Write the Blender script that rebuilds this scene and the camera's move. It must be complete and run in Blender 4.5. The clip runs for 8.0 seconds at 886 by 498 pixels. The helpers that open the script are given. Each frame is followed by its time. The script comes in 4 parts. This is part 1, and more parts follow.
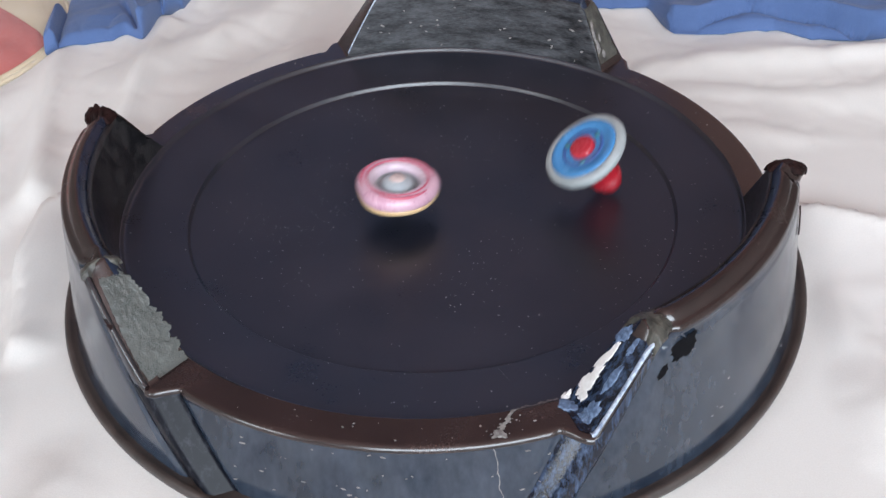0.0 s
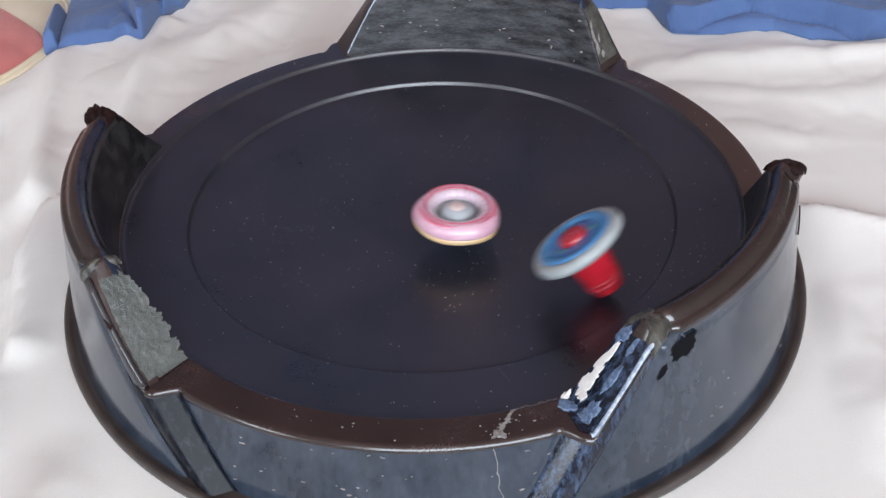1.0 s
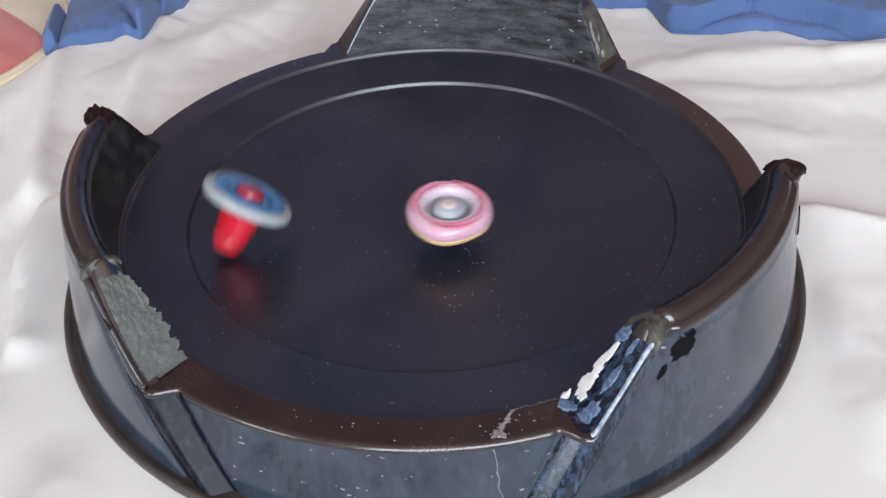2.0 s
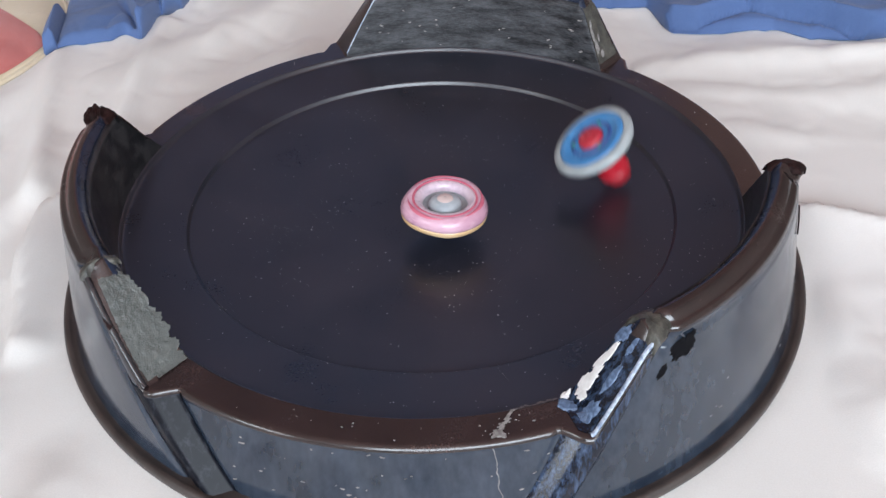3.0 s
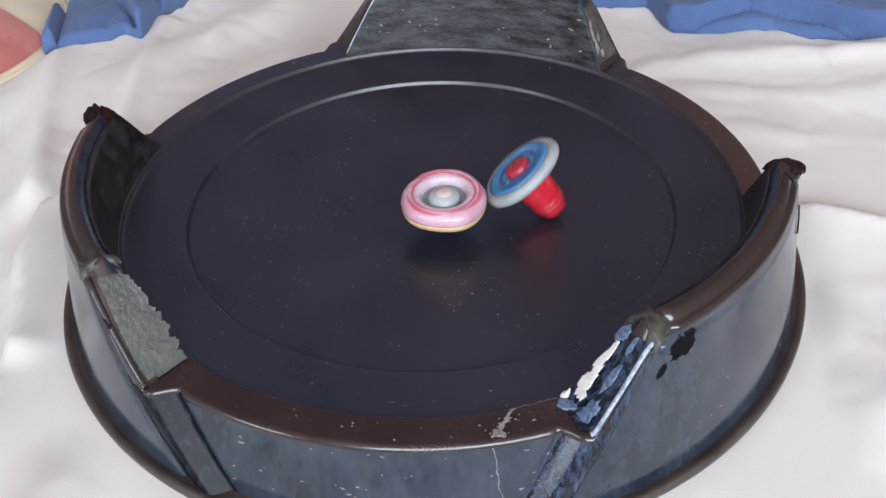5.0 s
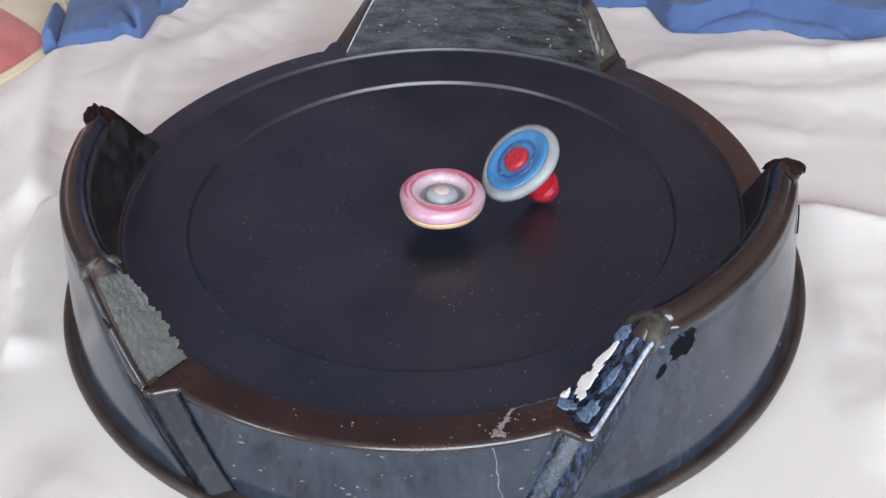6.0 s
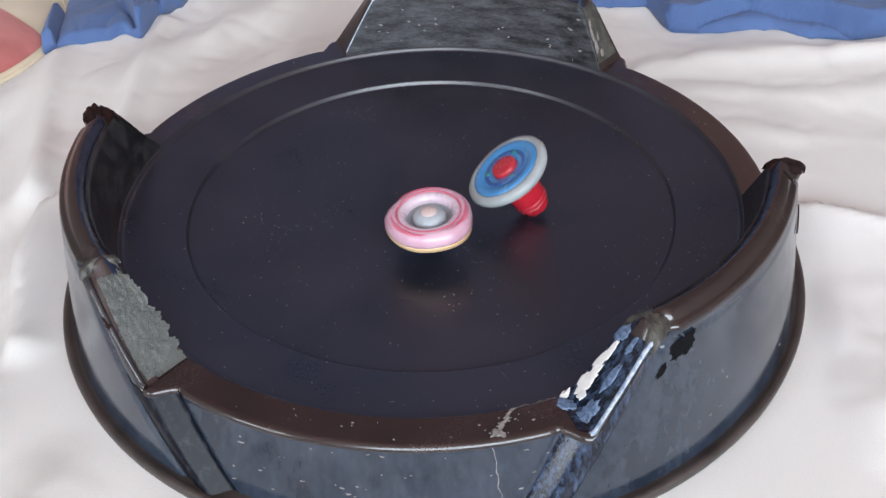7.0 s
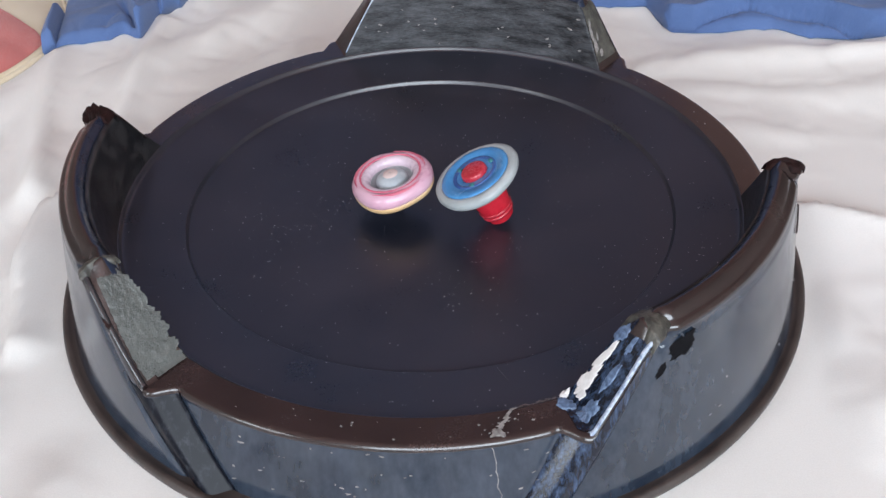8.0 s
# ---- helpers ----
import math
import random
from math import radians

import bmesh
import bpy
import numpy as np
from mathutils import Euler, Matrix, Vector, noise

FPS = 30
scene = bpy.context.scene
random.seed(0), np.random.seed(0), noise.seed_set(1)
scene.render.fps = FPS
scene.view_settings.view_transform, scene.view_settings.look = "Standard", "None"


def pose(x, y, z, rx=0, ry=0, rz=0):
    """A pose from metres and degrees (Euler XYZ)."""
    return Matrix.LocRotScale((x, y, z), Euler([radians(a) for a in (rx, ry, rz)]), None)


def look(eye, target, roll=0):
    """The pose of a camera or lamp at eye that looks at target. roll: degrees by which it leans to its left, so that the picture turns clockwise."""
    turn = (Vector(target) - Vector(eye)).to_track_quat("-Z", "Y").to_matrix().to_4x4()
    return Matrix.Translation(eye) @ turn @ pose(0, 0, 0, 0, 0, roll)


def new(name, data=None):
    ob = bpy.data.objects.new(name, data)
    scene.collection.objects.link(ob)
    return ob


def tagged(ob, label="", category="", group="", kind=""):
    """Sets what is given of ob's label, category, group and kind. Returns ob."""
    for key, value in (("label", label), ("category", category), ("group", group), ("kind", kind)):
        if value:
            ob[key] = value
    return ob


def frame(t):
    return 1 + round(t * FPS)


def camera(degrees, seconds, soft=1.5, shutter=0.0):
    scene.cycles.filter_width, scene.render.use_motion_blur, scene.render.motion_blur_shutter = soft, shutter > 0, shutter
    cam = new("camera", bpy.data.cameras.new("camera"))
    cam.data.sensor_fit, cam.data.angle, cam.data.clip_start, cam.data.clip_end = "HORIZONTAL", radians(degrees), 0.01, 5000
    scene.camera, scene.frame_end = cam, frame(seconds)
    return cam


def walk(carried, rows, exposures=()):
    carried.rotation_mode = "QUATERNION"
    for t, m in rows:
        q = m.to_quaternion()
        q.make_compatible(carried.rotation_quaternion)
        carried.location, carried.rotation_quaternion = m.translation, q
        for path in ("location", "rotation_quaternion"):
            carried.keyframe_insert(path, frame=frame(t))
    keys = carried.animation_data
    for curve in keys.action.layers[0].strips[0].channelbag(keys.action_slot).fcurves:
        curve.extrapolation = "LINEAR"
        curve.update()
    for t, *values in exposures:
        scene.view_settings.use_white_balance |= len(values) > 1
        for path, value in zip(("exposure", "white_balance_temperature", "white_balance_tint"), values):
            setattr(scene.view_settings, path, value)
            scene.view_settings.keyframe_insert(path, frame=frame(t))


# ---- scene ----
# The camera stands on a support and sinks by a hair.
cam = camera(48.0, 8.0, soft=1.5, shutter=0.25)
EYE = Vector((0.00534, -0.44465, 0.35245))


def aim(right, down):
    """The view turned by so many thousandths, to the right and downwards."""
    ahead, side, up = Vector((0, 0.78328, -0.62167)), Vector((1, 0, 0)), Vector((0, 0.62167, 0.78328))
    return look(EYE, EYE + ahead + side * right * 0.001 - up * down * 0.001, -2.25)


walk(cam, [(0, aim(-0.55, 0.05)), (1.5, aim(0, 0)), (4, aim(0.4, 0.5)), (6, aim(0.6, 0.9)), (8, aim(1.2, 1.1))],
     exposures=[(0, 0.0), (8, 0.0)])

# ---- daylight ----
world = bpy.data.worlds.new("sky")
scene.world = world
world.use_nodes = True
sky = world.node_tree.nodes.new("ShaderNodeTexSky")
sky.sky_type, sky.sun_disc = "NISHITA", False
sky.sun_elevation, sky.sun_rotation = radians(42), radians(-60)
back = world.node_tree.nodes["Background"]
back.inputs["Strength"].default_value = 0.12
world.node_tree.links.new(sky.outputs[0], back.inputs[0])


def area(name, eye, target, sx, sy, watts, colour):
    data = bpy.data.lights.new(name, "AREA")
    data.shape, data.size, data.size_y, data.energy, data.color = "RECTANGLE", sx, sy, watts, colour
    ob = new(name, data)
    ob.matrix_world = look(eye, target)
    return ob


# The windows' openings: one in the west wall, a wide one in the south wall.
area("window_light", (-1.74, -1.50, 0.95), (0, -0.40, 0.50), 0.6, 0.8, 12, (0.88, 0.94, 1.0))
area("window_light", (0.40, -1.94, 1.05), (0.35, 0, 0.80), 2.2, 1.2, 77, (0.82, 0.91, 1.0))


# ---- materials ----
def material(name, low, high, rough=(0.4, 0.5), metal=0.0, scale=40.0, fine=600.0, bump=0.1, spec=0.5, coat=0.0,
             sheen=0.0, contrast=(0.35, 0.65), stretch=(1, 1, 1)):
    m = bpy.data.materials.new(name)
    m.use_nodes = True
    nt = m.node_tree
    p = nt.nodes["Principled BSDF"]
    coord = nt.nodes.new("ShaderNodeTexCoord")
    where = nt.nodes.new("ShaderNodeMapping")
    where.inputs["Scale"].default_value = stretch
    nt.links.new(coord.outputs["Object"], where.inputs["Vector"])
    big, small = nt.nodes.new("ShaderNodeTexNoise"), nt.nodes.new("ShaderNodeTexNoise")
    for n, s, d in ((big, scale, 4), (small, fine, 3)):
        n.inputs["Scale"].default_value, n.inputs["Detail"].default_value = s, d
        nt.links.new(where.outputs[0], n.inputs["Vector"])
    ramp = nt.nodes.new("ShaderNodeMapRange")
    ramp.inputs["From Min"].default_value, ramp.inputs["From Max"].default_value = contrast
    mixer = nt.nodes.new("ShaderNodeMath")
    mixer.operation = "MULTIPLY_ADD"
    mixer.inputs[1].default_value = 0.35
    nt.links.new(small.outputs[0], mixer.inputs[0])
    scaled = nt.nodes.new("ShaderNodeMath")
    scaled.operation = "MULTIPLY"
    scaled.inputs[1].default_value = 0.65
    nt.links.new(big.outputs[0], scaled.inputs[0])
    nt.links.new(scaled.outputs[0], mixer.inputs[2])
    nt.links.new(mixer.outputs[0], ramp.inputs["Value"])
    col = nt.nodes.new("ShaderNodeMix")
    col.data_type = "RGBA"
    col.inputs[6].default_value, col.inputs[7].default_value = (*low, 1), (*high, 1)
    nt.links.new(ramp.outputs[0], col.inputs[0])
    nt.links.new(col.outputs[2], p.inputs["Base Color"])
    rr = nt.nodes.new("ShaderNodeMapRange")
    rr.inputs["To Min"].default_value, rr.inputs["To Max"].default_value = rough
    nt.links.new(ramp.outputs[0], rr.inputs["Value"])
    nt.links.new(rr.outputs[0], p.inputs["Roughness"])
    p.inputs["Metallic"].default_value = metal
    p.inputs["Specular IOR Level"].default_value = spec
    p.inputs["Coat Weight"].default_value = coat
    p.inputs["Coat Roughness"].default_value = 0.08
    p.inputs["Sheen Weight"].default_value = sheen
    if bump:
        b = nt.nodes.new("ShaderNodeBump")
        b.inputs["Strength"].default_value, b.inputs["Distance"].default_value = bump, 0.001
        nt.links.new(small.outputs[0], b.inputs["Height"])
        nt.links.new(b.outputs[0], p.inputs["Normal"])
    return m


BLACK = material("black_plastic", (0.007, 0.009, 0.016), (0.018, 0.019, 0.031), (0.27, 0.42), scale=25, fine=900, bump=0.03, spec=1.0)
# Black plastic; the brown tint paints in a red-brown reflection from above.
RIM = material("brown_reflection_rim_plastic", (0.010, 0.007, 0.008), (0.032, 0.018, 0.017), (0.14, 0.30), scale=35, fine=1200, bump=0.04, spec=0.95)
# Upright blue-grey smears: dust, plus the bright sheet's reflection painted in.
SKIRT = material("dusty_reflection_black_plastic", (0.008, 0.014, 0.025), (0.046, 0.061, 0.086), (0.06, 0.24), scale=55, fine=320, bump=0.010, spec=0.75, stretch=(1, 1, 0.45), contrast=(0.32, 0.72))
# Navy base colour stands in for what the bevels reflect.
BEVEL = material("navy_reflection_plastic", (0.006, 0.010, 0.022), (0.018, 0.028, 0.055), (0.20, 0.38), scale=60, fine=900, bump=0.05, spec=0.4)
SCUFF = material("scuffed_black_plastic", (0.010, 0.010, 0.012), (0.105, 0.108, 0.118), (0.45, 0.65), scale=190, fine=1100, bump=0.4, spec=0.35, contrast=(0.38, 0.76), stretch=(0.30, 0.30, 1.2))
# Blue streaks are scratches and painted-in highlights together.
RIDGE = material("scratched_blue_highlight_plastic", (0.006, 0.009, 0.018), (0.095, 0.155, 0.28), (0.14, 0.30), scale=420, fine=1500, bump=0.05, spec=0.5, contrast=(0.46, 0.84), stretch=(1, 1, 0.10))
MIDGREY = material("mid_grey_plastic", (0.062, 0.069, 0.065), (0.120, 0.129, 0.122), (0.22, 0.38), scale=90, fine=1500, bump=0.3)
OLIVE = material("rubbed_olive_grey_plastic", (0.035, 0.034, 0.030), (0.13, 0.125, 0.105), (0.35, 0.55), scale=240, fine=1300, bump=0.3, contrast=(0.4, 0.75))
CHIP = material("bare_white_plastic", (0.62, 0.60, 0.58), (0.78, 0.77, 0.76), (0.5, 0.7), scale=200, bump=0.3)
BLUECHIP = material("stressed_blue_plastic", (0.030, 0.052, 0.105), (0.17, 0.25, 0.39), (0.3, 0.5), scale=420, bump=0.5)
CRACK = material("pale_crack", (0.12, 0.11, 0.105), (0.36, 0.34, 0.33), (0.5, 0.7), scale=700, fine=2500, bump=0.3)
INNER = material("rubbed_dark_plastic", (0.010, 0.010, 0.012), (0.060, 0.058, 0.060), (0.28, 0.5), scale=110, fine=900, bump=0.35, contrast=(0.45, 0.75))
RIBDARK = material("scratched_black_plastic", (0.005, 0.006, 0.010), (0.070, 0.076, 0.092), (0.28, 0.5), scale=330, fine=1300, bump=0.05, spec=0.15, contrast=(0.52, 0.84), stretch=(1, 1, 0.09))
SCORCH = material("scorched_black_plastic", (0.002, 0.002, 0.003), (0.008, 0.008, 0.010), (0.7, 0.85), scale=400, fine=1500, bump=0.2, spec=0.08)
RAGGED = material("burnt_black_plastic", (0.006, 0.003, 0.003), (0.032, 0.013, 0.012), (0.45, 0.7), scale=300, fine=1500, bump=0.6, spec=0.12)
DUST = material("pale_dust", (0.30, 0.30, 0.30), (0.66, 0.65, 0.63), (0.8, 0.9), scale=900, bump=0)
GLOSS = material("glossy_black_plastic", (0.012, 0.013, 0.017), (0.030, 0.032, 0.038), (0.06, 0.16), scale=90, fine=900, bump=0.03, spec=1.0)
# Blue-white colour that paints the highlights along ramp edges.
GLINT_EDGE = material("whitened_glint_plastic", (0.16, 0.22, 0.34), (0.60, 0.67, 0.76), (0.15, 0.3), scale=420, fine=1400, bump=0.2, coat=0.3)
FLANGE = material("brown_black_plastic", (0.030, 0.023, 0.021), (0.066, 0.051, 0.046), (0.35, 0.55), scale=60, fine=900, bump=0.1, spec=0.6)
SHEET = material("white_cotton", (0.705, 0.688, 0.655), (0.800, 0.785, 0.755), (0.85, 0.95), scale=6, fine=1400, bump=0.12, sheen=0.25)
BLUE = material("blue_cotton", (0.062, 0.116, 0.27), (0.104, 0.176, 0.37), (0.8, 0.95), scale=14, fine=1600, bump=0.25, sheen=0.15)
CREAM = material("cream_fleece", (0.70, 0.58, 0.39), (0.82, 0.71, 0.52), (0.85, 0.95), scale=40, fine=1300, bump=0.8, sheen=0.5)
REDCLOTH = material("red_fleece", (0.46, 0.095, 0.085), (0.62, 0.17, 0.15), (0.85, 0.95), scale=60, fine=1300, bump=0.9, sheen=0.5)
PINK = material("pearl_pink_plastic", (0.58, 0.31, 0.41), (0.72, 0.48, 0.57), (0.24, 0.36), scale=45, fine=500, bump=0.02, coat=0.4)
PEARL = material("pearl_white_plastic", (0.58, 0.45, 0.53), (0.70, 0.57, 0.64), (0.24, 0.36), scale=60, fine=500, bump=0.02, coat=0.4)
ROSE = material("rose_red_plastic", (0.55, 0.10, 0.17), (0.66, 0.19, 0.26), (0.2, 0.35), scale=60, bump=0.02, coat=0.4)
YELLOW = material("pale_yellow_plastic", (0.66, 0.42, 0.20), (0.80, 0.58, 0.34), (0.25, 0.4), scale=50, bump=0.02, coat=0.3)
GREY = material("smoky_grey_plastic", (0.22, 0.23, 0.25), (0.34, 0.35, 0.37), (0.3, 0.45), scale=80, bump=0.02, coat=0.2)
STEEL = material("blue_grey_metal", (0.33, 0.38, 0.42), (0.48, 0.52, 0.55), (0.35, 0.5), metal=0.1, scale=90, bump=0.02)
PEACH = material("peach_plastic", (0.58, 0.46, 0.44), (0.68, 0.55, 0.52), (0.4, 0.5), scale=90, bump=0.02)
RUBBER = material("black_rubber", (0.012, 0.012, 0.012), (0.03, 0.03, 0.03), (0.5, 0.7), scale=90, bump=0.05)
RED = material("clear_red_plastic", (0.55, 0.012, 0.030), (0.72, 0.03, 0.05), (0.18, 0.3), scale=50, bump=0.02, coat=0.5)
DARKRED = material("dark_red_plastic", (0.40, 0.018, 0.035), (0.55, 0.04, 0.06), (0.2, 0.35), scale=50, bump=0.02, coat=0.4)
SKYBLUE = material("bright_blue_plastic", (0.035, 0.19, 0.46), (0.08, 0.30, 0.60), (0.16, 0.3), scale=60, bump=0.02, coat=0.5)
NAVY = material("deep_blue_plastic", (0.02, 0.07, 0.26), (0.05, 0.13, 0.36), (0.2, 0.35), scale=60, bump=0.02, coat=0.4)
TEAL = material("teal_plastic", (0.01, 0.13, 0.15), (0.03, 0.22, 0.24), (0.2, 0.4), scale=60, bump=0.02, coat=0.4)
ASH = material("light_grey_plastic", (0.31, 0.345, 0.355), (0.43, 0.47, 0.48), (0.3, 0.5), scale=70, fine=800, bump=0.05)
PLASTER = material("painted_plaster", (0.52, 0.47, 0.42), (0.60, 0.55, 0.49), (0.8, 0.95), scale=3, fine=160, bump=0.2)
NAVYWALL = material("dark_blue_painted_wall", (0.27, 0.33, 0.55), (0.34, 0.41, 0.64), (0.7, 0.9), scale=3, fine=160, bump=0.2)
WARMWALL = material("warm_grey_painted_wall", (0.36, 0.31, 0.27), (0.43, 0.37, 0.33), (0.7, 0.9), scale=3, fine=160, bump=0.2)
CEIL = material("red_brown_ceiling_wood", (0.62, 0.42, 0.38), (0.74, 0.52, 0.47), (0.55, 0.75), scale=5, fine=140, bump=0.15)
REDWALL = material("red_brown_reflection_wall", (0.56, 0.35, 0.31), (0.67, 0.43, 0.38), (0.7, 0.9), scale=3, fine=160, bump=0.2)
BOARDS = material("brown_floor_boards", (0.12, 0.07, 0.04), (0.24, 0.15, 0.09), (0.35, 0.6), scale=6, fine=200, bump=0.2)
FRAME = material("white_window_paint", (0.70, 0.70, 0.69), (0.80, 0.80, 0.79), (0.4, 0.55), scale=20, fine=200, bump=0.1)


# ---- builders ----
def part(name, mesh, mat, parent=None, label="", smooth=True):
    """Links a bmesh, or vertices and faces, as one mesh object, under a thing if one is given."""
    data = bpy.data.meshes.new(name)
    if isinstance(mesh, tuple):
        data.from_pydata([tuple(map(float, v)) for v in mesh[0]], [], mesh[1])
        data.update()
    else:
        mesh.to_mesh(data)
        mesh.free()
    if smooth:
        data.polygons.foreach_set("use_smooth", [True] * len(data.polygons))
    data.materials.append(mat)
    ob = new(name, data)
    if parent:
        ob.parent = parent
    return tagged(ob, label)


def grid(rows, closed=False):
    """Vertices and faces of a net of equal rows of points; closed joins the last row to the first."""
    n, k = len(rows), len(rows[0])
    verts = [p for row in rows for p in row]
    faces = []
    for i in range(n if closed else n - 1):
        a, b = i * k, (i + 1) % n * k
        faces += [(a + j, b + j, b + j + 1, a + j + 1) for j in range(k - 1)]
    return verts, faces


def joined(*nets):
    """Several nets of vertices and faces in one."""
    verts, faces = [], []
    for v, f in nets:
        n = len(verts)
        verts += v
        faces += [tuple(i + n for i in face) for face in f]
    return verts, faces


def lathe(profile, steps=96, wobble=None):
    """A body turned from (radius, height) points; wobble(angle, radius, height) may change a radius."""
    rows = []
    for i in range(steps):
        a = 2 * math.pi * i / steps
        row = []
        for r, z in profile:
            q = wobble(a, r, z) if wobble else r
            row.append((q * math.cos(a), q * math.sin(a), z))
        rows.append(row)
    verts, faces = grid(rows, True)
    return verts, [tuple(reversed(f)) for f in faces]


def box(x0, x1, y0, y1, z0, z1, bevel=0.0):
    bm = bmesh.new()
    bmesh.ops.create_cube(bm, size=1)
    for v in bm.verts:
        v.co = ((x0 + x1) / 2 + v.co.x * (x1 - x0), (y0 + y1) / 2 + v.co.y * (y1 - y0), (z0 + z1) / 2 + v.co.z * (z1 - z0))
    if bevel:
        bmesh.ops.bevel(bm, geom=bm.edges[:], offset=bevel, segments=3, affect="EDGES")
    return bm


def step(a, b, x):
    u = min(1.0, max(0.0, (x - a) / (b - a)))
    return u * u * (3 - 2 * u)


# ---- the room ----
FLOOR, TOP = -0.55, 1.95
room_floor = tagged(part("floor", box(-1.75, 1.75, -1.95, 2.40, FLOOR - 0.1, FLOOR), BOARDS, smooth=False), "brown boarded bedroom floor", "floor", kind="structure")
tagged(part("ceiling", box(-1.75, 1.75, -1.95, 2.40, TOP, TOP + 0.1), CEIL, smooth=False), "brown wooden bedroom ceiling", "ceiling", kind="structure")
tagged(part("wall_north", box(-1.9, 1.9, 2.40, 2.55, FLOOR, TOP), NAVYWALL, smooth=False), "dark blue painted wall behind the bed", "wall", kind="structure")
tagged(part("wall_east", box(1.75, 1.9, -1.95, 2.40, FLOOR, TOP), WARMWALL, smooth=False), "warm grey painted bedroom wall", "wall", kind="structure")

# Unseen blocks added so that the black plastic reflects red-brown.
for name, x0, x1 in (("reflection_wall_ne", 0.70, 1.75), ("reflection_wall_nw", -1.75, -1.05)):
    tagged(part(name, box(x0, x1, 2.00, 2.40, FLOOR, TOP), REDWALL, smooth=False), "unseen red-brown wall block added for its reflection in the arena", "wall", kind="structure")


def pierced_wall(name, label, along_x, at, depth, lo, hi, o0, o1, z0, z1):
    """A wall with one window opening through it, from four blocks, and the window in it."""
    wall = tagged(new(name), label, "wall", kind="structure")
    for a0, a1, b0, b1 in ((lo, hi, FLOOR, z0), (lo, hi, z1, TOP), (lo, o0, z0, z1), (o1, hi, z0, z1)):
        bm = box(a0, a1, at, at + depth, b0, b1) if along_x else box(at, at + depth, a0, a1, b0, b1)
        part("wall_block", bm, PLASTER, wall, smooth=False)
    return wall


def window(name, along_x, at, o0, o1, z0, z1):
    win = tagged(new(name), "white painted wooden window with two panes", "window", kind="structure")
    w = 0.05
    mid = (o0 + o1) / 2
    for a0, a1, b0, b1 in ((o0, o1, z0, z0 + w), (o0, o1, z1 - w, z1), (o0, o0 + w, z0 + w, z1 - w), (o1 - w, o1, z0 + w, z1 - w),
                           (mid - w / 2, mid + w / 2, z0 + w, z1 - w)):
        bm = box(a0, a1, at, at + 0.05, b0, b1, 0.006) if along_x else box(at, at + 0.05, a0, a1, b0, b1, 0.006)
        part("window_frame", bm, FRAME, win, smooth=False)


pierced_wall("wall_west", "plastered wall with a window", False, -1.9, 0.15, -1.95, 2.40, -1.85, -1.15, 0.5, 1.4)
pierced_wall("wall_south", "plastered wall with a wide window", True, -2.1, 0.15, -1.9, 1.9, -0.75, 1.55, 0.40, 1.70)
window("window_1", False, -1.85, -1.85, -1.15, 0.5, 1.4)
window("window_2", True, -2.08, -0.75, 1.55, 0.40, 1.70)

# ---- the bed ----
bed = tagged(new("bed"), "wide bed with a thick white mattress", "bed")
part("mattress", box(-0.95, 0.95, -0.62, 1.5, -0.27, -0.022, 0.015), SHEET, bed)
part("bed_base", box(-0.95, 0.95, -0.62, 1.5, FLOOR + 0.06, -0.272, 0.01), BOARDS, bed)
for x in (-0.88, 0.88):
    for y in (-0.55, 1.43):
        part("leg", box(x - 0.03, x + 0.03, y - 0.03, y + 0.03, FLOOR, FLOOR + 0.06), BOARDS, bed)


def soft_noise(x, y, seed, scale):
    return noise.noise((x * scale + seed * 7.3, y * scale - seed * 3.1, seed * 1.7))


def ridge(x, y, seed, angle, wave, warp):
    """Soft cloth folds that run along an angle, wave metres apart."""
    c, s = math.cos(angle), math.sin(angle)
    u, v = x * c + y * s, -x * s + y * c
    q = v / wave + warp * soft_noise(u, v * 0.7, seed, 5.0) + soft_noise(u, v, seed + 2, 2.2) * 1.3
    return (0.5 + 0.5 * math.sin(2 * math.pi * q)) ** 1.6


def beside(x, y, line):
    """The nearest distance to a line of points, with a sign (positive on its left hand), and how far past its ends."""
    best = (9.0, 0.0)
    for i, ((ax, ay), (bx, by)) in enumerate(zip(line, line[1:])):
        dx, dy = bx - ax, by - ay
        n = math.hypot(dx, dy)
        t = ((x - ax) * dx + (y - ay) * dy) / (n * n)
        past = max(0.0, -t, t - 1) * n
        k = min(1.0, max(0.0, t))
        d = math.hypot(x - ax - dx * k, y - ay - dy * k)
        if d < abs(best[0]):
            best = (math.copysign(d, dx * (y - ay) - dy * (x - ax)), past)
    return best


def lap(x, y, line, high, wide, lip=0.004):
    """Cloth folded over along a line: it rises over its lip and sinks back slowly on the line's left hand."""
    d, past = beside(x, y, line)
    fade = math.exp(-(past / 0.012) ** 2)
    if d <= 0:
        return -0.55 * high * math.exp(d / (0.8 * lip)) * fade
    return high * fade * (1.55 * math.sqrt(step(0.0, lip, d)) - 0.55) * math.exp(-d / wide)


def swell(x, y, line, high, wide):
    """A soft rounded fold along a line."""
    d, past = beside(x, y, line)
    return high * math.exp(-(d / wide) ** 2 - (past / 0.03) ** 2)


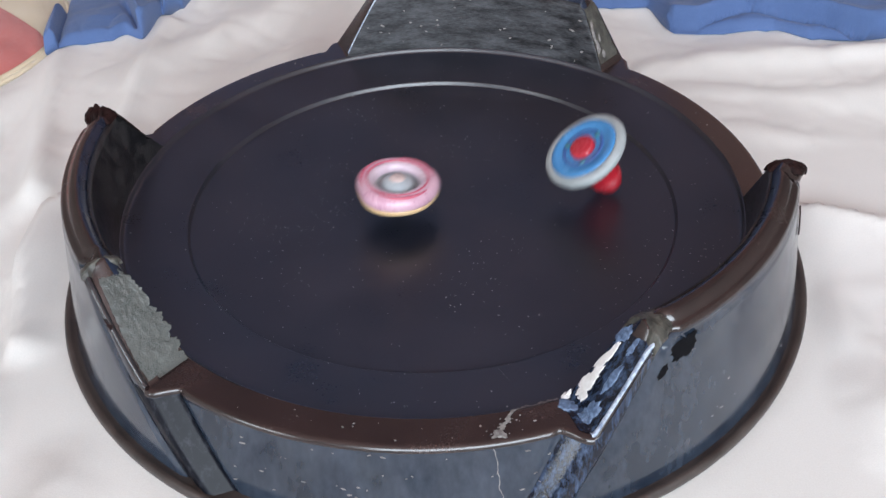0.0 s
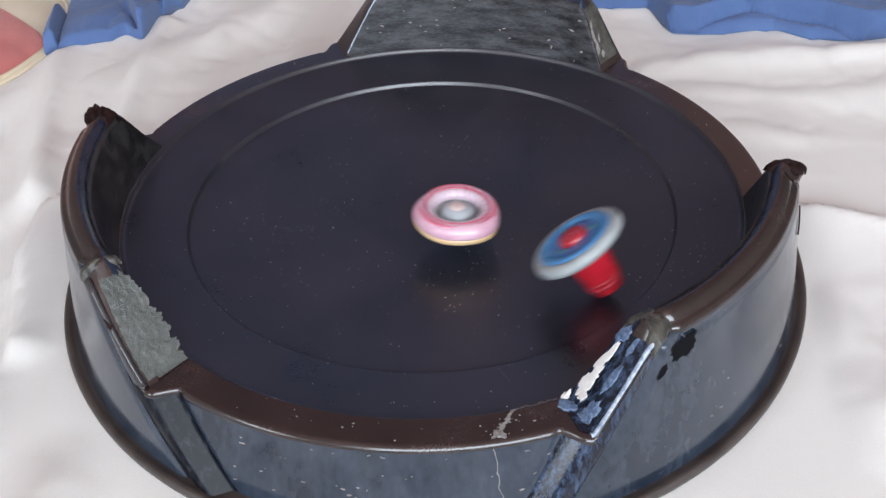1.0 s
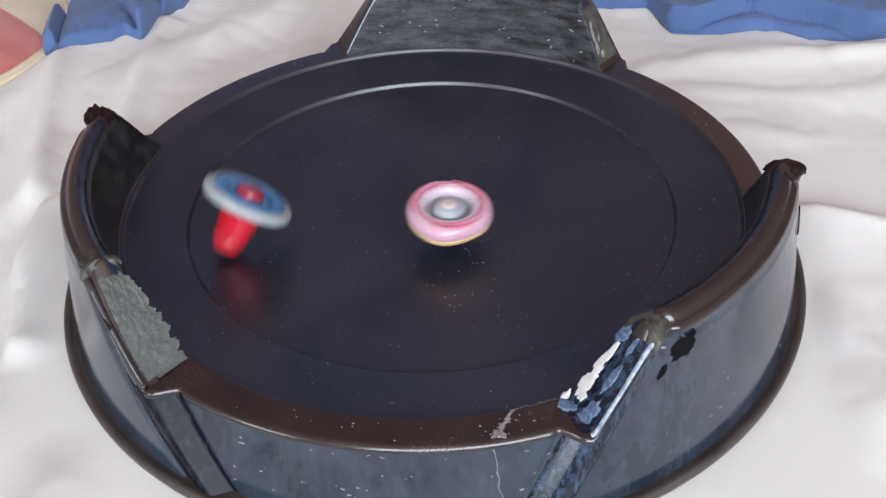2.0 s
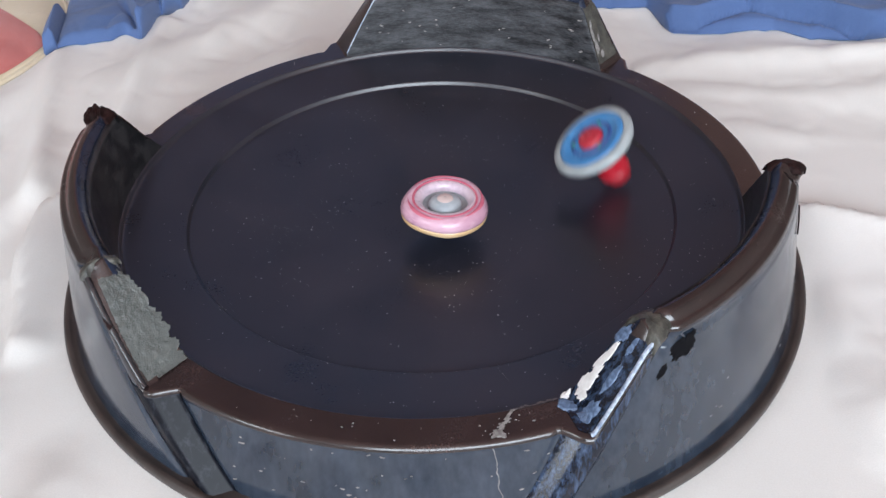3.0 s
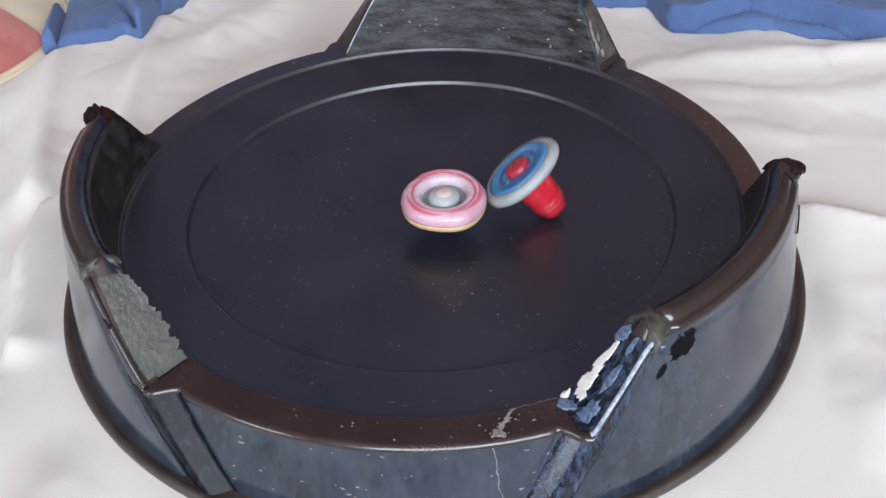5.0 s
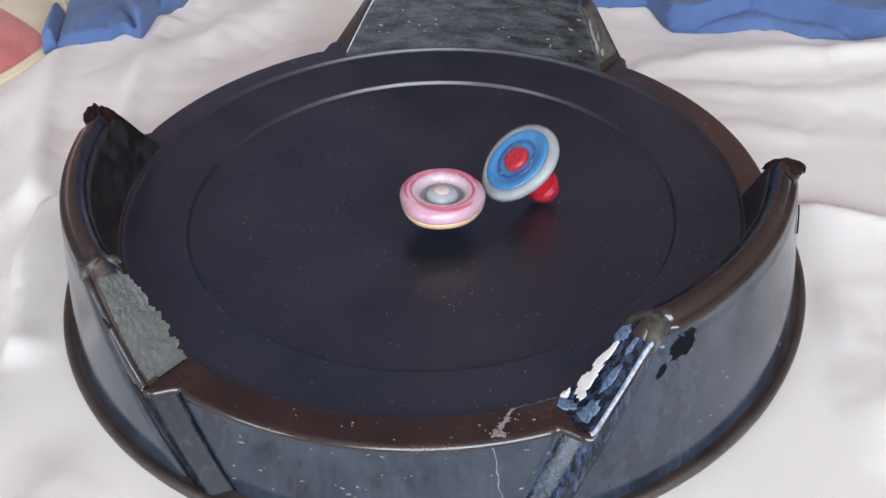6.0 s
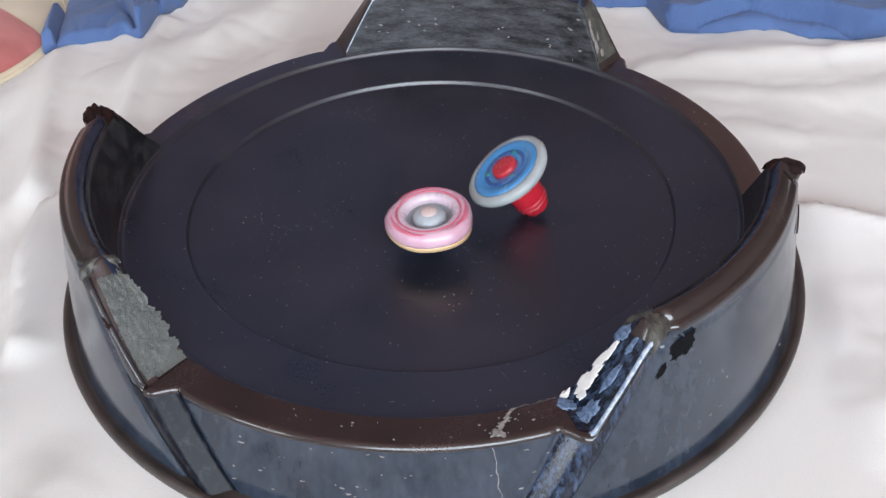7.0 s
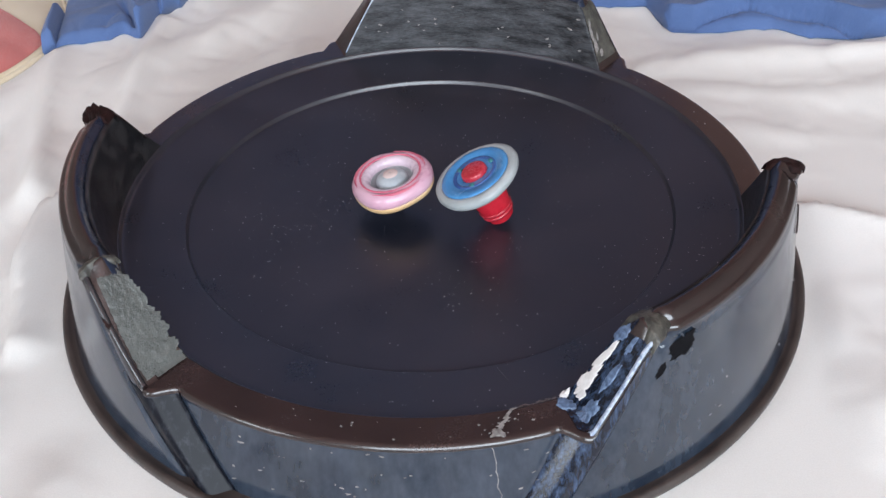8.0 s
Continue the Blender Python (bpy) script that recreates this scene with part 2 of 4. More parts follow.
SWELLS = (([(-0.206, 0.29), (-0.207, 0.164), (-0.209, 0.106)], 0.008, 0.009), ([(-0.278, 0.236), (-0.264, 0.153), (-0.244, 0.064)], 0.009, 0.010),
          ([(-0.184, 0.33), (-0.186, 0.247), (-0.192, 0.215)], 0.0025, 0.010), ([(-0.160, 0.34), (-0.164, 0.255)], 0.0020, 0.010),
          ([(0.151, 0.192), (0.206, 0.206), (0.276, 0.198)], 0.005, 0.014), ([(0.300, 0.200), (0.335, 0.192)], 0.007, 0.010),
          ([(0.197, -0.060), (0.213, -0.100), (0.200, -0.16)], 0.006, 0.018), ([(0.22, -0.14), (0.27, -0.10)], 0.006, 0.016))
LAPS = (([(0.262, 0.002), (0.236, 0.014), (0.190, 0.036)], 0.013, 0.030), ([(-0.175, 0.115), (-0.205, 0.085), (-0.237, 0.045), (-0.238, -0.003), (-0.222, -0.070)], 0.012, 0.030))


def sheet_height(x, y):
    r = math.hypot(x, y)
    near = step(0.202, 0.262, r)
    right = step(-0.1, 0.15, x)
    left = 1 - right
    h = 0.008 * soft_noise(x, y, 1, 6) * (0.4 + near)
    far = step(0.36, 0.55, r)
    h += far * 0.016 * soft_noise(x, y, 23, 4.5)
    h += near * right * (0.0022 + 0.004 * far) * ridge(x, y, 3, radians(4), 0.075, 0.7) + near * right * 0.0006 * ridge(x, y, 5, radians(-30), 0.05, 1.0)
    h += near * left * (0.0065 + 0.003 * far) * ridge(x, y, 7, radians(72), 0.065, 0.6) + near * left * 0.0024 * ridge(x, y, 9, radians(80), 0.05, 1.0)
    h += near * 0.005 * soft_noise(x, y, 11, 14)
    for seed, turn, much in ((13, -0.25, right), (15, 1.15, left)):
        c, q = math.cos(turn), math.sin(turn)
        line = abs(soft_noise((x * c + y * q) * 0.30, -x * q + y * c, seed, 20))
        h -= near * much * 0.0010 * (1 - min(1.0, line * 3)) ** 1.5
        h += near * left * much * 0.0008 * ridge(x, y, seed + 6, turn + 0.1, 0.024, 1.1)
    crumple = abs(soft_noise(x + 0.4 * y, y - 0.2 * x, 17, 26)) + 0.5 * abs(soft_noise(x, y, 19, 55))
    h -= near * 0.0016 * (1 - min(1.0, crumple * 2.6)) ** 2
    if r < 0.45:
        edge = step(0.198, 0.225, r)
        h += edge * sum(swell(x, y, *f) for f in SWELLS) + edge * sum(lap(x, y, *f) for f in LAPS)
    h += 0.02 * step(0.26, 0.5, r)
    h *= 0.12 + 0.88 * step(0.125, 0.175, math.hypot(x + 0.424, y - 0.284))
    return max(h, 0.0004 if r > 0.205 else 0) - 0.0005 if r > 0.205 else min(h, 0) * 0.1 - 0.0005


def axis(lo, hi, fine_lo, fine_hi, fine, coarse):
    out, a = [], lo
    while a < hi:
        out.append(a)
        a += fine if fine_lo <= a < fine_hi else coarse
    return out + [hi]


xs = axis(-0.95, 0.95, -0.40, 0.42, 0.004, 0.02)
ys = axis(-0.62, 1.0, -0.28, 0.44, 0.004, 0.02)
tagged(part("bed_sheet", grid([[(x, y, sheet_height(x, y)) for x in xs] for y in ys]), SHEET), "crumpled white cotton bed sheet with soft folds", "bed sheet")

# ---- the stadium ----
Z_RIM, Z_WALL, Z_FOOT = 0.0416, 0.0840, 0.0045
R_STEP, R_BASIN = 0.1317, 0.1635
# Guard walls: angles of their start and end at rim height, then at the top.
WALLS = {"left": (161.0, 228.4, 171.5, 216.0), "right": (289.6, 353.5, 298.0, 344.5), "back": (48.0, 109.0, 55.5, 99.5)}


def inside(angle, z):
    """How far, in metres, an angle lies inside the nearest guard wall at height z (negative: outside)."""
    best = -1.0
    k = (z - Z_RIM) / (Z_WALL - Z_RIM)
    for a0, a1, b0, b1 in WALLS.values():
        lo, hi = a0 + (b0 - a0) * k, a1 + (b1 - a1) * k
        d = (angle - (lo + hi) / 2 + 180) % 360 - 180
        best = max(best, radians((hi - lo) / 2 - abs(d)) * 0.185)
    return best


def crest(angle):
    """The height of the edge at an angle: the rim, or the guard wall, with its slanting ends."""
    for a0, a1, b0, b1 in WALLS.values():
        mid = (a0 + a1) / 2
        d = (angle - mid + 180) % 360 - 180 + mid
        if a0 < d < a1:
            k = min((d - a0) / (b0 - a0), (a1 - d) / (a1 - b1), 1.0)
            return Z_RIM + (Z_WALL - Z_RIM) * k
    return Z_RIM


def outer(angle, z):
    """The outer radius at an angle and height."""
    flush = 0.1812 + 0.0105 * max(0.0, (Z_RIM - z) / (Z_RIM - Z_FOOT))
    proud = 0.1845 + 0.0120 * (Z_WALL - z) / (Z_WALL - Z_FOOT)
    d = inside(angle, z)
    r = flush + (proud - flush) * step(-0.0070, 0.0070, d)
    r += 0.0050 * math.exp(-((d + 0.0020) / 0.0052) ** 2) - 0.0020 * math.exp(-((d - 0.0105) / 0.0026) ** 2)
    return r - 0.0012 * math.exp(-((d + 0.0095) / 0.0022) ** 2)


def at(angle, r, z):
    a = radians(angle)
    return (r * math.cos(a), r * math.sin(a), z)


def basin_height(r):
    if r < R_STEP - 0.0010:
        return 0.027 + 0.0050 * (r / 0.1307) ** 3
    if r < R_STEP + 0.0008:
        return 0.0320 + 0.0024 * step(R_STEP - 0.0010, R_STEP + 0.0008, r)
    if r < R_BASIN:
        return 0.0344 + 0.0046 * (r - R_STEP - 0.0008) / (R_BASIN - R_STEP - 0.0008)
    return 0.039 + 0.0026 * step(R_BASIN, R_BASIN + 0.0022, r)


def wall_row(angle):
    """The section through the edge, from the basin outwards, over the top and down to the foot."""
    top = crest(angle)
    k = (top - Z_RIM) / (Z_WALL - Z_RIM)
    r_in, r_out = 0.1657 + 0.0063 * k, outer(angle, top - 0.001 - 0.0024 * (1 - step(0.0, 0.5, k)))
    row = [at(angle, R_BASIN + 0.0022, Z_RIM - 0.0001)]
    for u in (0.08, 0.2, 0.4, 0.6, 0.8, 0.92):
        row.append(at(angle, 0.1657 + (r_in - 0.1657) * u, Z_RIM + (top - Z_RIM) * u))
    full = step(0.78, 1.0, k)
    crown = 0.0042 * full + 0.0010 * k * (1 - full)
    rad = 0.0030 * full + 0.0028 * (1 - full)
    for u in (0.0, 0.04, 0.10, 0.17, 0.24, 0.29, 0.32, 0.36, 0.43, 0.52, 0.62, 0.72, 0.82, 0.91, 0.97):
        if u < 0.31:
            bead = crown * (u / 0.31) ** 0.9
        else:
            bead = crown * (1 - ((u - 0.31) / 0.69) ** 2.4)
        bead -= 0.0003 * math.exp(-((u - 0.31) / 0.03) ** 2)
        bead = bead * full + crown * (1 - full) * math.sin(math.pi * u)
        row.append(at(angle, r_in + 0.0004 + (r_out + 0.0008 * full - rad - 0.0006 - r_in) * u, top - crown + bead))
    for j in range(6):
        b = radians(8 + 15 * j)
        row.append(at(angle, r_out + 0.0008 * full - rad + rad * math.sin(b), top - crown - rad + rad * math.cos(b)))
    z1 = top - crown - rad - 0.0004
    for i in range(21):
        z = z1 + (Z_FOOT - z1) * (i / 20) ** 1.3
        row.append(at(angle, outer(angle, z) - (0.0009 * full if i == 1 else 0), z))
    return row


stadium = tagged(new("spinning_top_arena"), "worn round black plastic arena with three guard walls", "toy arena")
radii = [0.0005] + [0.004 * i for i in range(1, 32)] + [0.1265, 0.1285, 0.1300] + [0.1306 + 0.0002 * i for i in range(11)] \
    + [0.1345, 0.137, 0.142, 0.147, 0.152, 0.157, 0.161, 0.1628] + [0.1635 + 0.0004 * i for i in range(1, 6)] + [0.1657]
verts, faces = grid([[at(a * 1.0, r, basin_height(r)) for r in radii] for a in range(360)], True)
part("basin", (verts, faces), BLACK, stadium, "glossy black dished floor with a raised ring, dusty")

cuts = [("guard_wall", 154.0, 240.0), ("rim_panel", 240.0, 281.0), ("guard_wall", 281.0, 369.0), ("rim_panel", 9.0, 40.0),
        ("guard_wall", 40.0, 117.0), ("rim_panel", 117.0, 154.0)]
EDGES = {}
for name, a0, a1 in cuts:
    n = int((a1 - a0) / 0.25)
    label = "raised black plastic guard wall with a broken end" if name == "guard_wall" else "low black plastic rim over a recessed skirt"
    rows = [wall_row(a0 + (a1 - a0) * i / n) for i in range(n + 1)]
    shelf = [row[:28] for row in rows]
    side = [row[27:] for row in rows]
    inner = [row[:8] for row in shelf] if name == "guard_wall" else None
    if inner:
        high = [i for i in range(n + 1) if crest(a0 + (a1 - a0) * i / n) > Z_RIM + 0.7 * (Z_WALL - Z_RIM)]
        b0, b1 = high[0], high[-1]
        strip = [row[7:14] for row in shelf]
        net = joined(grid([row[13:] for row in shelf]), grid(strip[:b0 + 1]), grid(strip[b1:]))
    edge_part = part(name, net if inner else grid(shelf), RIM, stadium, label)
    if inner:
        part("inner_face", grid(inner), SCUFF if a0 == 40.0 else INNER, edge_part, "rubbed dark inner face")
        # The bevel's navy reflection is painted by its own material.
        part("inner_bevel", grid(strip[b0:b1 + 1]), BEVEL, edge_part, "bevel along the top, a navy reflection put into its colour")
    part("skirt", grid(side), SKIRT, edge_part, "dusty glossy black outer skirt with pale reflections in its colour")
    EDGES[a0] = edge_part
foot = [(0.187, Z_FOOT + 0.0002), (0.1975, Z_FOOT), (0.1988, 0.0052), (0.2008, 0.0058), (0.2020, 0.0050), (0.2025, 0.0036), (0.2022, 0.0010), (0.2012, -0.0004), (0.187, -0.0004)]
part("base_flange", lathe(foot, 360), FLANGE, stadium, "brown-black rounded foot of the arena")

# ---- the two spinning tops ----
def turned(name, profile, mat, thing, label="", steps=96, wobble=None):
    return part(name, lathe(profile, steps, wobble), mat, thing, label)


blue_top = tagged(new("spinning_toy"), "blue and grey spinning toy leaning on a red stem", "spinning top", group="spinning tops")
stem = turned("stem", [(0.0003, 0), (0.0062, 0), (0.0072, 0.0007), (0.0077, 0.0018), (0.0080, 0.0040), (0.0086, 0.0050), (0.0089, 0.0078), (0.0092, 0.0088), (0.0114, 0.0225), (0.0121, 0.0262), (0.0003, 0.0264)],
       RED, blue_top, "glossy red tapered stem")
turned("stem_band", [(0.0080, 0.0047), (0.0091, 0.0050), (0.0092, 0.0060), (0.0084, 0.0064)], DARKRED, stem)
turned("stem_band", [(0.0085, 0.0074), (0.0095, 0.0077), (0.0096, 0.0086), (0.0090, 0.0090)], DARKRED, stem)
turned("outer_ring", [(0.0118, 0.0262), (0.0186, 0.0262), (0.0218, 0.0270), (0.0233, 0.0282), (0.0239, 0.0297), (0.0235, 0.0314), (0.0225, 0.0324), (0.0208, 0.0330), (0.0194, 0.0330), (0.0190, 0.0321), (0.0118, 0.0316)],
       ASH, blue_top, "light grey rounded outer ring", 120, lambda a, r, z: r + (0.0004 * math.sin(3 * a) if r > 0.020 else 0))
turned("face", [(0.0120, 0.0322), (0.0194, 0.0326), (0.0191, 0.0333), (0.0180, 0.0337), (0.0152, 0.0339), (0.0144, 0.0332), (0.0100, 0.0330), (0.0078, 0.0332), (0.0070, 0.0324)],
       SKYBLUE, blue_top, "bright blue face ring")
turned("face_groove", [(0.0102, 0.0330), (0.0106, 0.0335), (0.0120, 0.0336), (0.0124, 0.0331)], NAVY, blue_top, "deep blue groove")
turned("button", [(0.0003, 0.0355), (0.0058, 0.0355), (0.0067, 0.0352), (0.0071, 0.0345), (0.0073, 0.0326)], DARKRED, blue_top, "round red centre button")
for i in range(3):
    a = radians(120 * i + 20)
    bm = bmesh.new()
    bmesh.ops.create_uvsphere(bm, u_segments=12, v_segments=8, radius=0.0015)
    bmesh.ops.scale(bm, vec=(1.2, 0.9, 0.6), verts=bm.verts)
    bmesh.ops.translate(bm, vec=(0.0105 * math.cos(a), 0.0105 * math.sin(a), 0.0335), verts=bm.verts)
    part("stud", bm, TEAL, blue_top, "teal stud")

pink_top = tagged(new("spinning_toy"), "pearl pink spinning toy with a grey hub", "spinning top", group="spinning tops")


def lobes(a, r, z):
    return r + (0.0006 * math.sin(3 * a + 1.0) + 0.0003 * math.sin(5 * a) if r > 0.016 else 0)


turned("tip", [(0.0003, 0), (0.0016, 0.0002), (0.0030, 0.0018), (0.0055, 0.0046), (0.0090, 0.0076), (0.0110, 0.0100), (0.0110, 0.0120)], RUBBER, pink_top, "dark pointed tip")
turned("lower_layer", [(0.0204, 0.0138), (0.0214, 0.0144), (0.0220, 0.0153), (0.0223, 0.0164), (0.0223, 0.0178), (0.0205, 0.0182), (0.0105, 0.0176)], YELLOW, pink_top, "pale yellow lower layer", 120, lobes)
turned("underside", [(0.0105, 0.0112), (0.0160, 0.0122), (0.0196, 0.0131), (0.0208, 0.0140)], RUBBER, pink_top, "dark underside", 120, lobes)
turned("layer_ring", [(0.0205, 0.0172), (0.0222, 0.0176), (0.0227, 0.0190), (0.0224, 0.0211), (0.0213, 0.0231), (0.0197, 0.0244), (0.0179, 0.0248), (0.0166, 0.0245), (0.0160, 0.0236), (0.0160, 0.0180)],
       PINK, pink_top, "pearl pink outer ring", 120, lobes)
turned("inner_ring", [(0.0162, 0.0230), (0.0160, 0.0245), (0.0150, 0.0247), (0.0132, 0.0240), (0.0122, 0.0226), (0.0118, 0.0200), (0.0118, 0.0180)], PEARL, pink_top, "pearl white inner ring")
turned("rose_line", [(0.0159, 0.0243), (0.0162, 0.0250), (0.0168, 0.0251), (0.0172, 0.0246)], ROSE, pink_top, "thin rose red line")
turned("well", [(0.0120, 0.0206), (0.0112, 0.0192), (0.0095, 0.0190), (0.0060, 0.0190)], GREY, pink_top, "smoky grey recess")
hub = turned("hub", [(0.0088, 0.0186), (0.0086, 0.0206), (0.0078, 0.0222), (0.0062, 0.0234), (0.0040, 0.0241)], STEEL, pink_top, "blue-grey hub")
turned("hub_cap", [(0.0042, 0.0241), (0.0036, 0.0247), (0.0018, 0.0250), (0.0003, 0.0250)], PEACH, hub, "peach centre cap")
for i in range(3):
    a0 = radians(120 * i)
    rows = []
    for j in range(13):
        a = a0 + radians(84) * j / 12
        w = math.sin(math.pi * j / 12)
        rows.append([((0.0194 + dr * w) * math.cos(a), (0.0194 + dr * w) * math.sin(a), 0.0245 + dz) for dr, dz in ((-0.0011, 0.0003), (-0.0004, 0.0005), (0.0004, 0.0004), (0.0011, -0.0003))])
    part("accent", grid(rows), ROSE, pink_top, "rose red curved accent")

# ---- cloths behind the arena ----
def folded_cloth(label, x0, x1, front, depth, laps, body, seed):
    """A cloth lying in folds: a rounded front edge along front(x), then a surface that climbs backwards and laps over itself."""
    rows = []
    for i in range(241):
        x = x0 + (x1 - x0) * i / 240
        y0 = front(x) + 0.003 * soft_noise(x, 0, seed, 40)
        rad = 0.0035 * (0.7 + 0.8 * abs(soft_noise(x, 1, seed + 2, 12)))
        row = []
        for j in range(131):
            v = j / 130
            y = y0 + depth * v * v * 0.35 + depth * 0.65 * v
            d = y - y0
            h = 2 * rad * math.sqrt(step(0.0, 0.007, d)) + body * (1 - math.exp(-d / 0.045))
            h += sum(lap(x, y, line, high * 2.2, wide, 0.0035) for line, high, wide in laps)
            h += step(0.0, 0.02, d) * (0.0040 * soft_noise(x * 0.7, y, seed, 22) + 0.0011 * soft_noise(x, y * 1.4, seed + 4, 70))
            under = sheet_height(x, y)
            row.append((x, y, max(under + 0.0012, under * (1 - 0.6 * step(0.0, 0.05, d)) + h)))
        rows.append([(x, y0 + 0.012, sheet_height(x, y0 + 0.012) - 0.002), (x, y0 + 0.002, sheet_height(x, y0) + 0.0002)] + row)
    return tagged(part("blue_cloth", grid(rows), BLUE), label, "cloth")


def run(x, *knots):
    """A height that runs smoothly through (x, y) knots."""
    for (ax, ay), (bx, by) in zip(knots, knots[1:]):
        if x <= bx:
            return ay + (by - ay) * step(ax, bx, x)
    return knots[-1][1]


def right_front(x):
    return run(x, (0.09, 0.288), (0.174, 0.290), (0.190, 0.252), (0.26, 0.243), (0.285, 0.226), (0.34, 0.212), (0.46, 0.190))


def left_front(x):
    return run(x, (-0.31, 0.240), (-0.280, 0.250), (-0.261, 0.253), (-0.245, 0.256), (-0.232, 0.266), (-0.219, 0.259), (-0.211, 0.300), (-0.199, 0.314), (-0.190, 0.340), (-0.13, 0.40))


folded_cloth("crumpled blue cotton cloth with deep folds on the bed", 0.09, 0.46, right_front, 0.26,
             [([(0.172, 0.262), (0.205, 0.254), (0.236, 0.262), (0.249, 0.264)], 0.0055, 0.020),
              ([(0.237, 0.284), (0.249, 0.264), (0.271, 0.252), (0.296, 0.238), (0.330, 0.205)], 0.0070, 0.022),
              ([(0.228, 0.292), (0.240, 0.275), (0.270, 0.262), (0.290, 0.268), (0.312, 0.290)], 0.0075, 0.030),
              ([(0.345, 0.225), (0.322, 0.248), (0.310, 0.270)], 0.0055, 0.020),
              ([(0.10, 0.315), (0.16, 0.318), (0.22, 0.325)], 0.006, 0.03)], 0.014, 21)
folded_cloth("folded blue cotton cloth lying beside a cushion", -0.291, -0.13, left_front, 0.22,
             [([(-0.283, 0.256), (-0.289, 0.300), (-0.298, 0.345)], 0.0060, 0.016),
              ([(-0.252, 0.330), (-0.236, 0.297), (-0.224, 0.270)], 0.0075, 0.022),
              ([(-0.234, 0.345), (-0.216, 0.318), (-0.208, 0.290)], 0.0060, 0.025)], 0.010, 33)

# ---- the cushion ----
cushion = tagged(new("cushion"), "round cream and red fleece cushion on the bed", "cushion")
CX, CY, CR = -0.424, 0.284, 0.135


def pillow(u):
    return 0.0055 + 0.034 * max(0.0, 1 - u * u) ** 0.8


rows = []
for i in range(120):
    a = 2 * math.pi * i / 120
    rows.append([(CX + CR * u * math.cos(a), CY + CR * u * math.sin(a), z) for u, z in
                 [(0.50, 0.002), (0.66, 0.0025), (0.80, 0.003), (0.92, 0.004)] + [(u, pillow(u)) for u in (1.0, 0.995, 0.97, 0.93, 0.88, 0.8, 0.7, 0.6, 0.5, 0.4, 0.3, 0.2, 0.1, 0.002)]])
part("cover", grid(rows, True), CREAM, cushion, "cream fleece cover")
rows = []
for i in range(121):
    a = 2 * math.pi * i / 120
    lean = math.cos(a - radians(60))
    reach = min(0.978, 0.37 / lean if lean > 0.05 else 9)
    rows.append([(CX + CR * u * math.cos(a), CY + CR * u * math.sin(a), pillow(u) + 0.0012) for u in [0.01 + (reach - 0.01) * math.sin(math.pi / 2 * j / 24) for j in range(25)]])
part("red_panel", grid(rows), REDCLOTH, cushion, "red fleece panel")
rows = []
for i in range(121):
    a = 2 * math.pi * i / 120
    rows.append([(CX + (CR + 0.0022 * math.cos(b)) * math.cos(a), CY + (CR + 0.0022 * math.cos(b)) * math.sin(a), 0.0052 + 0.0020 * math.sin(b)) for b in [math.pi * 2 * j / 8 for j in range(9)]])
part("piping", grid(rows), CREAM, cushion, "cream piping round the edge")


# ---- wear on the arena ----
def ramp_point(angle, u, proud):
    """A point on the top of the edge: u from its inner (0) to its outer side (1), a little proud of it."""
    top = crest(angle)
    k = (top - Z_RIM) / (Z_WALL - Z_RIM)
    r_in, r_out = 0.1657 + 0.0063 * k, outer(angle, top - 0.001)
    full = step(0.78, 1.0, k)
    crown = 0.0042 * full + 0.0010 * k * (1 - full)
    bump_z = crown * (1 - full) * math.sin(math.pi * max(0.0, min(1.0, u)))
    return at(angle, r_in + 0.0004 + (r_out - 0.0012 - r_in) * u, top - crown + bump_z + proud)


def skirt_point(angle, z, proud):
    return at(angle, outer(angle, z) + proud, z)


rows = []
for i in range(71):
    a = 216.8 + 11.3 * i / 70
    u0 = 0.02 + 0.10 * soft_noise(a, 0, 41, 1.1) + 0.10 * soft_noise(a, 1, 43, 3.1) + 0.06 * soft_noise(a, 3, 44, 9.0) - 0.14 * math.sin(math.pi * i / 70)
    u1 = 0.74 + 0.14 * step(0, 55, i) + 0.03 * soft_noise(a, 2, 45, 2.0)
    rows.append([ramp_point(a, u0 + (u1 - u0) * j / 18, 0.0005 + 0.0005 * soft_noise(a, j, 47, 1.3)) for j in range(19)])
part("grey_patch", grid(rows), MIDGREY, stadium, "grey ramp with a ragged edge")
rows = []
for i in range(41):
    u = 0.02 + 0.66 * i / 40
    rows.append([ramp_point(228.1 + d + 0.12 * soft_noise(u, d, 49, 30), u, 0.0008) for d in (-0.55, -0.2, 0.2, 0.5)])
part("grey_lip", grid(rows), MIDGREY, stadium, "chewed pale end of the ramp")
rows = []
for i in range(41):
    a = 288.2 + 9.4 * i / 40
    rows.append([ramp_point(a, -0.02 + 0.92 * j / 14 + 0.03 * soft_noise(a, j, 53, 2.0), 0.0004) for j in range(15)])
part("scratched_ramp", grid(rows), RIDGE, stadium, "scratched blue-black ramp with blue highlights in its colour")
rows = []
for i in range(41):
    a = 48.6 + 6.4 * i / 40
    rows.append([ramp_point(a, 0.02 + (0.86 + 0.06 * soft_noise(a, 5, 57, 3.0)) * j / 12, 0.0004) for j in range(13)])
part("rubbed_ramp", grid(rows), OLIVE, stadium, "rubbed olive-grey end of the back wall")


